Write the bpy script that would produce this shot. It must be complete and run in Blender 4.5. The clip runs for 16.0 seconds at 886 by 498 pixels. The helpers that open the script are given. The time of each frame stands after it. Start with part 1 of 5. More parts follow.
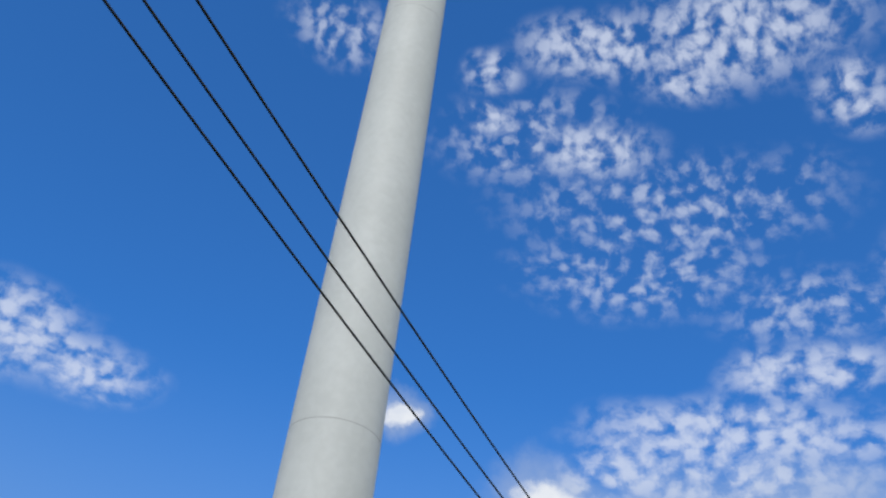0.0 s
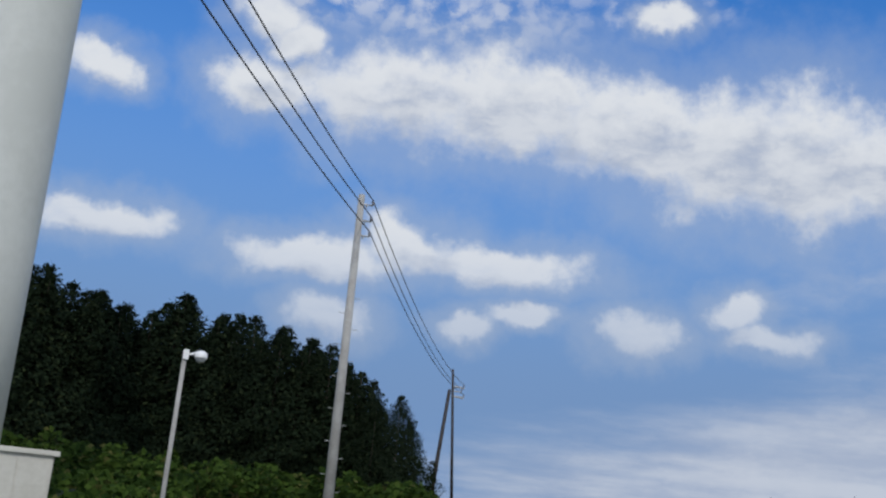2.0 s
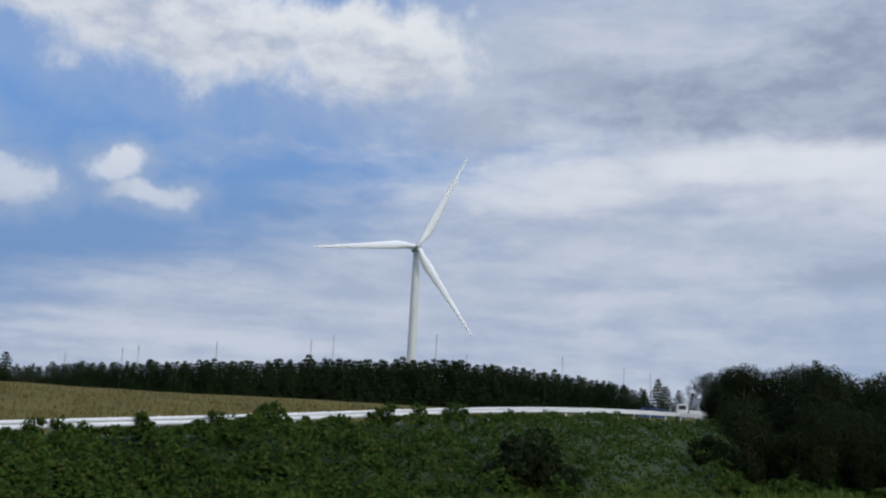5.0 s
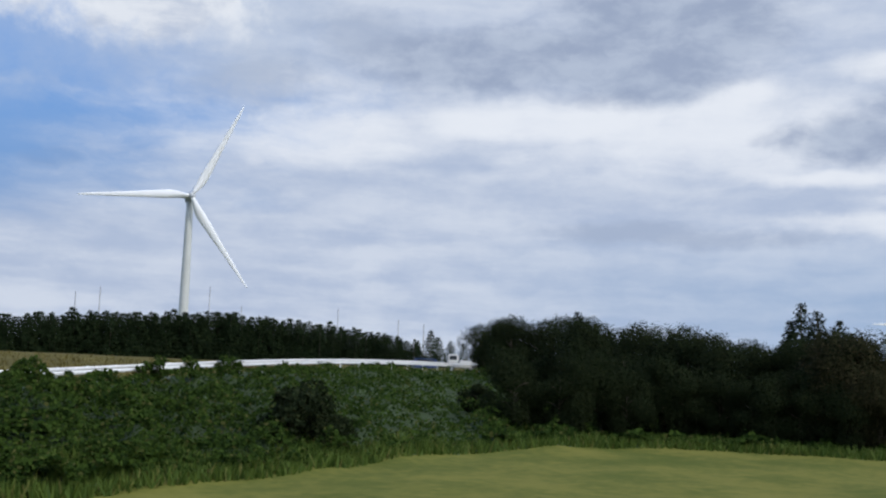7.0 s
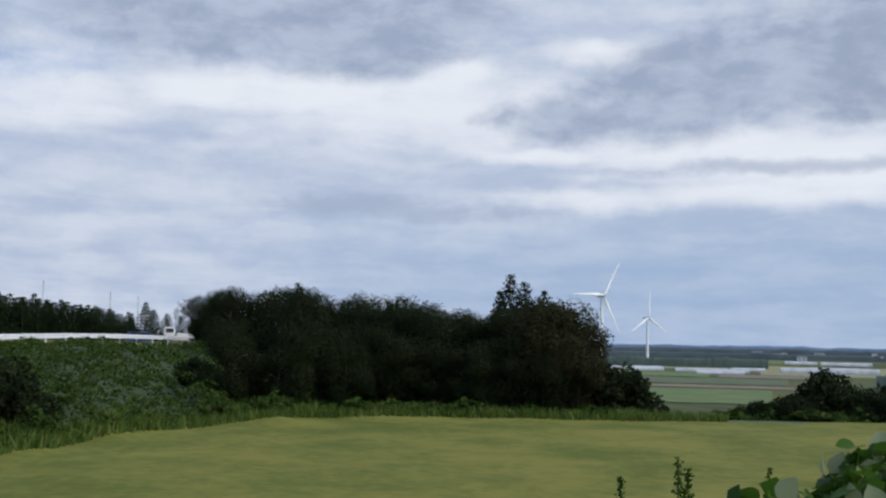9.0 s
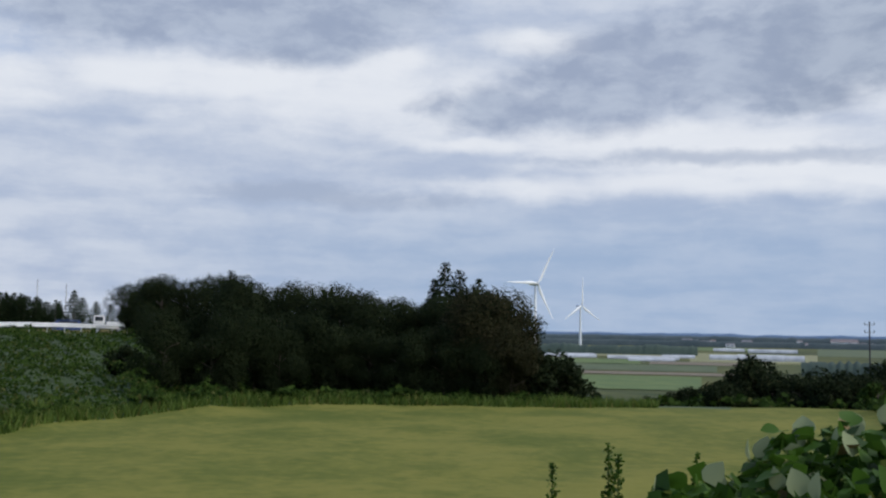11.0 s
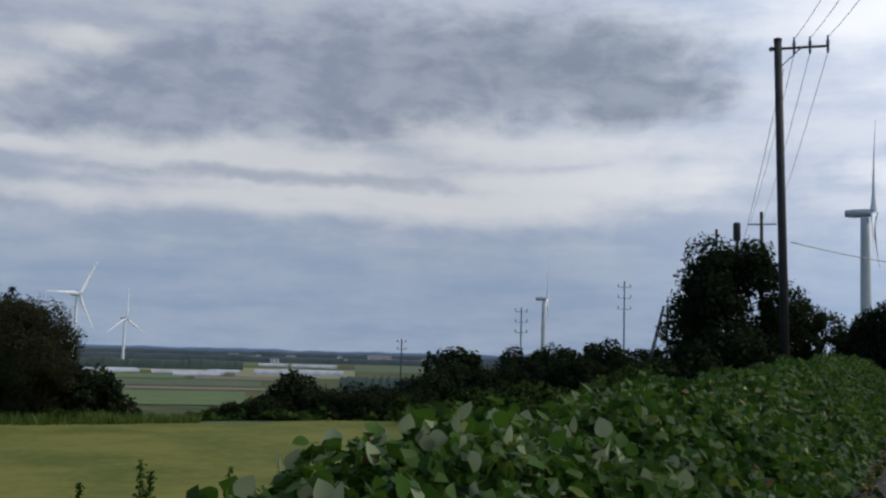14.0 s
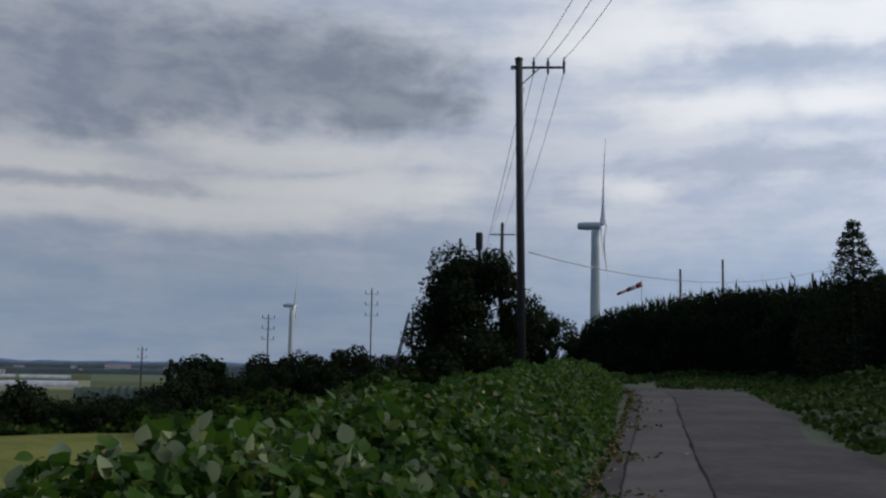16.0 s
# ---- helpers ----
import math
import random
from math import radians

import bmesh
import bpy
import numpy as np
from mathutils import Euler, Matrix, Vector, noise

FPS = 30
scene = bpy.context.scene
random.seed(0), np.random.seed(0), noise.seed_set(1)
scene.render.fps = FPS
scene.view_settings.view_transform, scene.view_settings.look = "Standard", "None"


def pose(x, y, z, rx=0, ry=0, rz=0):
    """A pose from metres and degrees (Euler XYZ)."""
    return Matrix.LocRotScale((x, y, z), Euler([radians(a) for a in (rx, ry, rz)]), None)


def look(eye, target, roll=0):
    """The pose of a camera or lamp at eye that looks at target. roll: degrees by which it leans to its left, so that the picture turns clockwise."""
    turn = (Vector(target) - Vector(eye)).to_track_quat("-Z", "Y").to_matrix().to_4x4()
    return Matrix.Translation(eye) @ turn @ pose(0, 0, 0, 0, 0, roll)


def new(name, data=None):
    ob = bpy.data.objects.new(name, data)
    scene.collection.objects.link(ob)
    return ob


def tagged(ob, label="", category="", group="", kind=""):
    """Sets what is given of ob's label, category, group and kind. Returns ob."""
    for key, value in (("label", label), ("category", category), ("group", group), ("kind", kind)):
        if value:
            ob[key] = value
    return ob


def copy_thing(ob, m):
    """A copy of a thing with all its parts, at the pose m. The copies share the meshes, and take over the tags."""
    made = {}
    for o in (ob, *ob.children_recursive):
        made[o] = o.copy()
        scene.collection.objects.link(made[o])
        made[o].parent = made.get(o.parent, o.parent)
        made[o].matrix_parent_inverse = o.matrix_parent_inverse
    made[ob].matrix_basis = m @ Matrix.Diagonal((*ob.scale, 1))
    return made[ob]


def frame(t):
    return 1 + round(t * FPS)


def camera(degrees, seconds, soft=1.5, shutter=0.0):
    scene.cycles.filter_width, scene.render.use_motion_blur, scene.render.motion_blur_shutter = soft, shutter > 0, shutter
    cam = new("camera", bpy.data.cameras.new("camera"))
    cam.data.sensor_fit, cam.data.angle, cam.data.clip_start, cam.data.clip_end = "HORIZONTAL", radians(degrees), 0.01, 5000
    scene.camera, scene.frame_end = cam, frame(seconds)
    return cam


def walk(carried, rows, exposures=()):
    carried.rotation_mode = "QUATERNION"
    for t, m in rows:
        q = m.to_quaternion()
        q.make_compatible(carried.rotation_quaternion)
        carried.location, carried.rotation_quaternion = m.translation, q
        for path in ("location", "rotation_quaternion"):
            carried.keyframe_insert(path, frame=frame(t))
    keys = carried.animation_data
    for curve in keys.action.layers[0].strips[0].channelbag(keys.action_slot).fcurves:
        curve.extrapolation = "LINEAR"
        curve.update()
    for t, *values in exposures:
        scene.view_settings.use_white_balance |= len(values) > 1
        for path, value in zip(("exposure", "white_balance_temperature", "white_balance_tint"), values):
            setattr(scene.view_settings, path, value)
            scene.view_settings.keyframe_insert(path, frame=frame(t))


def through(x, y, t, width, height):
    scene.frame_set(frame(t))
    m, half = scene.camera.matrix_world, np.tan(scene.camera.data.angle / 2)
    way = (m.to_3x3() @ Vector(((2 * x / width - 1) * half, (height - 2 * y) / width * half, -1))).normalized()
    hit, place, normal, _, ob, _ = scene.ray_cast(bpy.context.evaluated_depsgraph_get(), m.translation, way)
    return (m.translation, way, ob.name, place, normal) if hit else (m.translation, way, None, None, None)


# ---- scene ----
cam = camera(46.0, 16.0, soft=2.3)
EYE = 1.6
ARM = 0.1
# seconds, tilt, lean, turn of a camera held out by somebody who turns on the spot
ROWS = [
    (0.0, 128.62, -5.97, -4.00),
    (0.5, 122.45, -5.72, -5.48),
    (1.0, 115.52, -5.77, -7.38),
    (1.5, 108.64, -5.98, -11.98),
    (2.0, 103.97, -5.60, -20.23),
    (2.5, 100.48, -4.44, -30.98),
    (3.0, 99.05, -3.47, -40.94),
    (3.5, 99.01, -2.90, -47.23),
    (6.0, 97.38, -2.52, -57.00),
    (6.5, 96.78, -2.30, -61.03),
    (7.0, 96.18, -1.96, -65.58),
    (7.5, 95.67, -1.72, -70.15),
    (8.0, 95.33, -1.47, -74.67),
    (8.5, 95.12, -1.32, -78.40),
    (9.0, 95.00, -1.05, -80.76),
    (11.5, 94.42, -1.17, -86.08),
    (12.0, 94.59, -1.40, -89.06),
    (12.5, 94.88, -1.45, -93.41),
    (13.0, 95.24, -1.63, -98.69),
    (13.5, 95.58, -1.76, -103.88),
    (14.0, 95.75, -1.61, -108.76),
    (14.5, 95.90, -1.54, -113.17),
    (15.0, 96.07, -1.28, -116.67),
    (15.5, 96.18, -1.13, -119.89),
    (16.0, 96.43, -0.99, -122.50),
]


def held(t, rx, ry, rz):
    a = radians(rz)
    return (t, pose(-ARM * math.sin(a), ARM * math.cos(a) - ARM, EYE, rx, ry, rz))


walk(cam, [held(*r) for r in ROWS], exposures=[(0.0, 0.0, 6500, 10), (1.5, -0.28, 6450, 10), (2.5, -0.14, 6450, 10), (3.5, -0.2, 6450, 10), (6.0, -0.08, 6450, 10), (7.5, 0.06, 6450, 10), (11.5, 0.0, 6550, 10), (12.5, 0.08, 6550, 10), (13.5, -0.26, 6600, 10), (14.5, -0.5, 6650, 10), (16.0, -0.74, 6700, 10)])


# ---- small node language ----
class Nodes:
    def __init__(self, tree):
        self.tree = tree

    def add(self, kind, inputs=None, **props):
        n = self.tree.nodes.new(kind)
        for k, v in props.items():
            setattr(n, k, v)
        for k, v in (inputs or {}).items():
            if isinstance(v, bpy.types.NodeSocket):
                self.tree.links.new(v, n.inputs[k])
            else:
                n.inputs[k].default_value = v
        return n

    def m(self, op, a, b=0.0, c=0.0, clamp=False):
        return self.add("ShaderNodeMath", {0: a, 1: b, 2: c}, operation=op, use_clamp=clamp).outputs[0]

    def v(self, op, a, b=(0, 0, 0)):
        n = self.add("ShaderNodeVectorMath", {0: a, 1: b}, operation=op)
        return n.outputs["Value"] if op in ("LENGTH", "DOT_PRODUCT") else n.outputs[0]

    def noise(self, vec, scale, detail=4.0, rough=0.55, colour=False):
        n = self.add("ShaderNodeTexNoise", {"Vector": vec, "Scale": scale, "Detail": detail, "Roughness": rough})
        return n.outputs["Color" if colour else "Fac"]

    def ramp(self, x, a, b, lo=0.0, hi=1.0):
        n = self.add("ShaderNodeMapRange", {0: x, 1: a, 2: b, 3: lo, 4: hi}, interpolation_type="SMOOTHSTEP")
        return n.outputs[0]

    def mix(self, f, a, b):
        n = self.add("ShaderNodeMix", {0: f, 6: a, 7: b}, data_type="RGBA")
        return n.outputs[2]


# ---- sky: clear blue over one half, a broken grey deck over the other ----
SUN_AZ, SUN_EL = 188.0, 42.0
world = bpy.data.worlds.new("sky")
scene.world = world
world.use_nodes = True
world.node_tree.nodes.clear()
W = Nodes(world.node_tree)
way = W.add("ShaderNodeTexCoord").outputs["Generated"]
xyz = W.add("ShaderNodeSeparateXYZ", {0: way}).outputs
AZ = W.m("MULTIPLY", W.m("ARCTAN2", xyz[0], xyz[1]), 57.2958)
EL = W.m("MULTIPLY", W.m("ARCSINE", xyz[2]), 57.2958)
wisp = W.v("SUBTRACT", W.noise(way, 14.0, 7.0, 0.6, True), (0.5, 0.5, 0.5))
PLACE = W.add("ShaderNodeCombineXYZ", {0: AZ, 1: EL, 2: 0.0}).outputs[0]
WARPED = W.v("ADD", PLACE, W.v("MULTIPLY", wisp, (4.0, 3.0, 0.0)))


def bank(clouds, place):
    """The least of the scaled distances to some cloud hearts: (azimuth, elevation, half width, half height)."""
    best = None
    for a, e, w, h in clouds:
        q = W.v("MULTIPLY", W.v("SUBTRACT", place, (a, e, 0.0)), (1.0 / w, 1.0 / h, 0.0))
        d = W.v("LENGTH", q)
        best = d if best is None else W.m("SMOOTH_MIN", best, d, 0.25)
    return best


dirv_sun = (math.sin(radians(SUN_AZ)) * math.cos(radians(SUN_EL)), math.cos(radians(SUN_AZ)) * math.cos(radians(SUN_EL)), math.sin(radians(SUN_EL)))
sky = W.add("ShaderNodeTexSky", sky_type="NISHITA", sun_disc=False, sun_elevation=radians(SUN_EL), sun_rotation=radians(SUN_AZ))
clear = W.v("MULTIPLY", sky.outputs[0], (0.034, 0.105, 0.19))
low = W.ramp(EL, 32.0, 5.0)
clear = W.mix(W.m("MULTIPLY", low, 0.98), clear, (0.20, 0.33, 0.58, 1))
up = W.m("ADD", W.m("MAXIMUM", xyz[2], 0.0), 0.10)
flat = W.v("DIVIDE", way, W.add("ShaderNodeCombineXYZ", {0: up, 1: up, 2: 1.0}).outputs[0])
flat = W.v("ADD", flat, W.v("MULTIPLY", wisp, (0.35, 0.35, 0.0)))
deck = W.noise(flat, 1.1, 9.0, 0.58)
fine = W.noise(W.v("ADD", W.v("MULTIPLY", PLACE, (0.48, 1.0, 0.0)), W.v("MULTIPLY", wisp, (1.0, 1.4, 0.0))), 0.6, 7.0, 0.58)
soft = W.v("ADD", PLACE, W.v("MULTIPLY", W.v("SUBTRACT", W.noise(way, 9.0, 5.0, 0.5, True), (0.5, 0.5, 0.5)), (6.0, 2.0, 0.0)))

# clouds: azimuth, elevation, half width, half height
# the long cumulus bank
LONG = [
    (8.0, 21.5, 2.8, 1.6), (6.9, 25.4, 1.9, 1.2), (8.8, 24.1, 1.7, 1.2), (14.8, 22.0, 4.4, 2.5),
    (21.8, 22.1, 5.7, 2.6), (29.1, 21.3, 5.0, 2.3), (35.7, 20.2, 6.3, 3.1), (40.2, 19.2, 6.2, 2.8),
    (48.6, 18.9, 5.6, 2.5), (32.4, 20.1, 4.6, 1.9),
]
# heaps below it
HEAPS = [
    (16.8, 14.0, 2.6, 1.4), (11.8, 12.7, 4.1, 1.0), (22.0, 13.3, 4.5, 1.0), (12.6, 9.5, 2.0, 1.1),
    (20.7, 9.9, 1.3, 0.7), (29.9, 10.2, 1.9, 1.1), (35.0, 11.5, 1.6, 0.8), (36.5, 10.1, 1.9, 0.7),
    (23.8, 10.7, 2.2, 0.6),
]
# small clouds beside the tower
SMALL = [
    (-1.3, 21.1, 1.7, 1.0), (-2.0, 29.0, 0.9, 0.6), (-0.5, 13.3, 3.8, 1.0), (-12.1, 12.7, 2.9, 1.1),
    (-9.9, 13.2, 1.9, 1.2), (-11.3, 20.5, 2.3, 0.2), (30.7, 26.8, 1.6, 0.8),
]
# thick mackerel cloud
CURD = [
    (20.7, 49.9, 10.6, 3.0), (9.9, 49.8, 6.3, 1.9), (1.3, 48.2, 2.9, 1.1), (1.6, 45.9, 2.4, 1.0),
    (17.0, 47.9, 3.7, 1.4), (9.6, 44.2, 4.8, 1.6), (28.9, 45.6, 3.1, 1.9), (24.9, 32.4, 3.7, 1.4),
    (19.2, 28.7, 9.6, 2.2), (12.3, 27.3, 4.5, 1.9), (-25.0, 28.8, 4.6, 2.5), (22.1, 32.1, 4.0, 1.7),
    (18.0, 29.2, 9.2, 1.9), (18.7, 26.4, 8.3, 1.9), (9.6, 26.1, 2.1, 1.9), (-21.1, 28.1, 3.9, 1.6),
]
# thin mackerel cloud
THIN = [
    (15.6, 41.1, 11.5, 2.8), (12.8, 37.8, 8.6, 2.5), (23.4, 35.5, 5.7, 1.9), (5.3, 44.7, 7.9, 2.8),
    (-10.6, 48.9, 4.2, 1.9), (29.7, 27.1, 6.3, 1.2), (29.8, 34.4, 2.3, 4.0),
]
# dark undersides of the deck
DARK = [
    (73.2, 16.4, 8.1, 1.6), (77.8, 18.1, 6.5, 2.8), (69.0, 16.5, 8.4, 1.7), (76.3, 15.5, 4.8, 1.4),
    (93.1, 13.2, 5.4, 2.3), (87.5, 12.0, 4.1, 1.1), (96.7, 14.2, 6.1, 2.5), (103.5, 14.5, 7.7, 2.6),
    (111.8, 15.9, 8.4, 2.5), (97.8, 14.3, 8.7, 2.6), (110.1, 15.7, 9.0, 2.5), (119.6, 14.0, 5.1, 1.4),
    (104.2, 15.5, 9.7, 2.8), (117.0, 15.8, 6.5, 2.5), (103.0, 12.1, 2.9, 0.8), (44.0, 9.9, 1.5, 0.5),
]
# greyer streaks
MID = [
    (141.2, 16.3, 5.5, 0.9), (139.6, 10.9, 7.0, 1.1), (77.0, 7.1, 8.8, 0.6), (60.5, 17.5, 4.2, 1.9),
    (54.3, 14.7, 3.9, 1.9), (99.5, 9.3, 9.4, 0.5),
]
# bright openings of the deck
BRIGHT = [
    (73.8, 13.3, 8.3, 1.1), (58.5, 12.3, 7.0, 1.4), (55.1, 12.7, 7.0, 2.2), (67.3, 13.1, 5.1, 1.0),
    (80.8, 13.9, 2.4, 1.4), (89.3, 15.4, 2.9, 0.6), (80.3, 12.3, 8.3, 1.7),
    (82.0, 14.6, 1.6, 0.9), (86.2, 10.2, 4.1, 0.4), (99.9, 10.1, 8.2, 0.9), (96.8, 7.8, 11.0, 0.7),
    (112.4, 11.5, 7.6, 1.2), (113.2, 8.6, 5.7, 1.4),
]
# pale streaks towards the sun
SUNWARD = [
    (96.5, 10.5, 9.5, 0.9), (105.6, 8.6, 13.2, 0.9), (116.6, 9.6, 8.2, 1.1), (143.5, 18.5, 6.9, 1.4),
    (136.7, 13.8, 3.8, 0.8), (133.1, 9.9, 2.5, 0.7), (143.9, 13.9, 2.6, 0.7), (132.2, 18.0, 5.2, 1.9),
]

# grey and white deck, combed into level streaks near the horizon
streak = W.noise(W.v("ADD", W.v("MULTIPLY", PLACE, (0.10, 1.0, 0.0)), W.v("MULTIPLY", wisp, (0.6, 1.2, 0.0))), 0.55, 6.0, 0.55)
tone = W.m("ADD", W.m("MULTIPLY", deck, 0.35), W.m("ADD", W.m("MULTIPLY", fine, 0.30), W.m("MULTIPLY", streak, 0.35)))
grey = W.mix(W.ramp(tone, 0.38, 0.62), (0.42, 0.50, 0.66, 1), (0.60, 0.66, 0.77, 1))
bluish = W.m("MULTIPLY", W.ramp(EL, 9.0, 3.5), W.ramp(AZ, 58.0, 92.0))
grey = W.mix(W.m("MULTIPLY", bluish, 0.9), grey, W.mix(W.ramp(tone, 0.4, 0.62), (0.32, 0.435, 0.625, 1), (0.40, 0.50, 0.67, 1)))
d_bright = W.m("ADD", bank(BRIGHT + SUNWARD, soft), W.m("MULTIPLY", W.m("SUBTRACT", tone, 0.5), -2.4))
grey = W.mix(W.m("MULTIPLY", W.ramp(d_bright, 1.75, 0.25), 0.72), grey, (0.84, 0.87, 0.92, 1))
d_mid = W.m("ADD", bank(MID, soft), W.m("MULTIPLY", W.m("SUBTRACT", fine, 0.5), 1.8))
grey = W.mix(W.m("MULTIPLY", W.ramp(d_mid, 1.3, 0.3), 0.6), grey, (0.34, 0.41, 0.55, 1))
d_dark = W.m("ADD", bank(DARK, soft), W.m("MULTIPLY", W.m("SUBTRACT", W.m("ADD", W.m("MULTIPLY", fine, 0.6), W.m("MULTIPLY", deck, 0.4)), 0.5), 1.2))
gloom = W.mix(W.ramp(AZ, 96.0, 122.0), W.mix(W.ramp(fine, 0.35, 0.65), (0.31, 0.375, 0.515, 1), (0.43, 0.50, 0.63, 1)), W.mix(W.ramp(fine, 0.35, 0.65), (0.215, 0.265, 0.35, 1), (0.30, 0.355, 0.445, 1)))
grey = W.mix(W.m("MULTIPLY", W.ramp(d_dark, 1.38, 0.55), 0.92), grey, gloom)
edge = W.m("ADD", W.m("ADD", AZ, W.m("MULTIPLY", W.m("SUBTRACT", deck, 0.5), W.ramp(EL, 3.0, 14.0, 18.0, 50.0))), W.m("MULTIPLY", W.ramp(EL, 10.0, 1.0), 24.0))
edge = W.m("SUBTRACT", edge, W.m("MULTIPLY", W.ramp(EL, 11.0, 30.0), 12.0))
cover = W.m("MAXIMUM", W.ramp(edge, 36.0, 58.0), W.ramp(AZ, -35.0, -80.0))
hue = W.mix(cover, clear, grey)

# high mackerel cloud over the blue half: small round puffs in patches
grain = W.v("ADD", W.v("MULTIPLY", PLACE, (0.8, 1.1, 0.0)), W.v("MULTIPLY", wisp, (2.2, 1.6, 0.0)))
cell = W.add("ShaderNodeTexVoronoi", {"Vector": grain, "Scale": 1.15, "Smoothness": 0.5}, feature="SMOOTH_F1").outputs["Distance"]
curd = W.m("ADD", W.m("SUBTRACT", W.noise(grain, 1.2, 5.0, 0.6), 0.5), W.m("MULTIPLY", W.m("SUBTRACT", 0.45, cell), 0.55))
clot = W.m("ADD", curd, W.m("MULTIPLY", W.m("SUBTRACT", W.noise(way, 9.0, 3.0), 0.5), 0.3))
thick = W.m("MULTIPLY", W.ramp(bank(CURD, soft), 1.35, 0.3), W.ramp(clot, -0.26, 0.20))
thin = W.m("MULTIPLY", W.ramp(bank(THIN, soft), 1.3, 0.3), W.ramp(clot, -0.14, 0.26, 0.0, 0.7))
puff = W.m("MAXIMUM", thick, thin)
hue = W.mix(W.m("MULTIPLY", puff, 0.74), hue, (0.68, 0.74, 0.88, 1))

# cumulus, bright where little cloud lies above
lump = W.m("MULTIPLY", W.m("SUBTRACT", W.noise(way, 26.0, 8.0, 0.6), 0.5), -1.5)
CUMULUS = LONG + HEAPS + SMALL
here = W.m("ADD", bank(CUMULUS, WARPED), lump)
above = W.m("ADD", bank(CUMULUS, W.v("ADD", WARPED, (-0.3, 1.3, 0.0))), lump)
body = W.m("MULTIPLY", W.ramp(here, 1.34, 0.62), W.ramp(fine, 0.25, 0.55, 0.78, 0.97))
halo = W.m("MULTIPLY", W.ramp(here, 2.6, 1.0), 0.45)
hue = W.mix(halo, hue, (0.45, 0.53, 0.67, 1))
shade = W.m("MULTIPLY", W.ramp(above, 1.1, 0.3), W.ramp(fine, 0.32, 0.66, 1.0, 0.3))
body = W.m("MULTIPLY", body, W.ramp(EL, 8.5, 16.0, 0.5, 1.0))
hue = W.mix(body, hue, W.mix(shade, (0.84, 0.87, 0.91, 1), (0.50, 0.56, 0.68, 1)))
# the deck glows towards the veiled sun
sunward = W.v("DOT_PRODUCT", way, tuple(dirv_sun))
hue = W.v("MULTIPLY", hue, W.add("ShaderNodeCombineXYZ", {k: W.ramp(sunward, 0.2, 0.8, 1.0, 1.85) for k in range(3)}).outputs[0])
bg = W.add("ShaderNodeBackground", {0: hue, 1: 1.0})
W.tree.links.new(bg.outputs[0], W.add("ShaderNodeOutputWorld").inputs[0])


# ---- sun ----
sun = new("sun", bpy.data.lights.new("sun", "SUN"))
sun.data.energy, sun.data.angle, sun.data.color = 1.6, radians(1.0), (1.0, 0.95, 0.88)
sd = Vector((math.sin(radians(SUN_AZ)) * math.cos(radians(SUN_EL)), math.cos(radians(SUN_AZ)) * math.cos(radians(SUN_EL)), math.sin(radians(SUN_EL))))
sun.matrix_world = look(sd * 100, (0, 0, 0))


# ---- materials ----
def material(name, rough=0.8, metal=0.0):
    mat = bpy.data.materials.new(name)
    mat.use_nodes = True
    n = Nodes(mat.node_tree)
    b = mat.node_tree.nodes["Principled BSDF"]
    b.inputs["Roughness"].default_value, b.inputs["Metallic"].default_value = rough, metal
    return mat, n, b


def two_tone(name, a, b, scale=1.0, rough=0.8, metal=0.0, bump=0.0, fine=None, spec=None, detail=6.0):
    mat, n, bs = material(name, rough, metal)
    co = n.add("ShaderNodeNewGeometry").outputs["Position"]
    big, small = n.noise(co, scale, detail), n.noise(co, scale * 9.0, 4.0)
    f = n.ramp(n.m("ADD", n.m("MULTIPLY", big, 0.65), n.m("MULTIPLY", small, 0.35)), 0.36, 0.64)
    n.tree.links.new(n.mix(f, (*a, 1), (*b, 1)), bs.inputs["Base Color"])
    if bump:
        bp = n.add("ShaderNodeBump", {"Height": small, "Strength": bump, "Distance": 0.05})
        n.tree.links.new(bp.outputs[0], bs.inputs["Normal"])
    if spec is not None:
        bs.inputs["Specular IOR Level"].default_value = spec
    return mat


def leafy(name, a, b, c, rough=0.5, through=0.25, spec=0.35):
    """Leaves: a colour of its own for each, with some light coming through."""
    mat, n, bs = material(name, rough)
    g = n.add("ShaderNodeNewGeometry").outputs
    r = g["Random Per Island"]
    patch = n.noise(g["Position"], 0.5, 3.0)
    f = n.ramp(n.m("ADD", n.m("MULTIPLY", r, 0.5), n.m("MULTIPLY", patch, 0.5)), 0.2, 0.75)
    col = n.mix(f, (*a, 1), (*b, 1))
    col = n.mix(n.ramp(r, 0.9, 0.97), col, (*c, 1))
    n.tree.links.new(col, bs.inputs["Base Color"])
    bs.inputs["Specular IOR Level"].default_value = spec
    out = n.tree.nodes["Material Output"]
    tr = n.add("ShaderNodeBsdfTranslucent", {"Color": col})
    ms = n.add("ShaderNodeMixShader", {0: through, 1: bs.outputs[0], 2: tr.outputs[0]})
    n.tree.links.new(ms.outputs[0], out.inputs[0])
    return mat


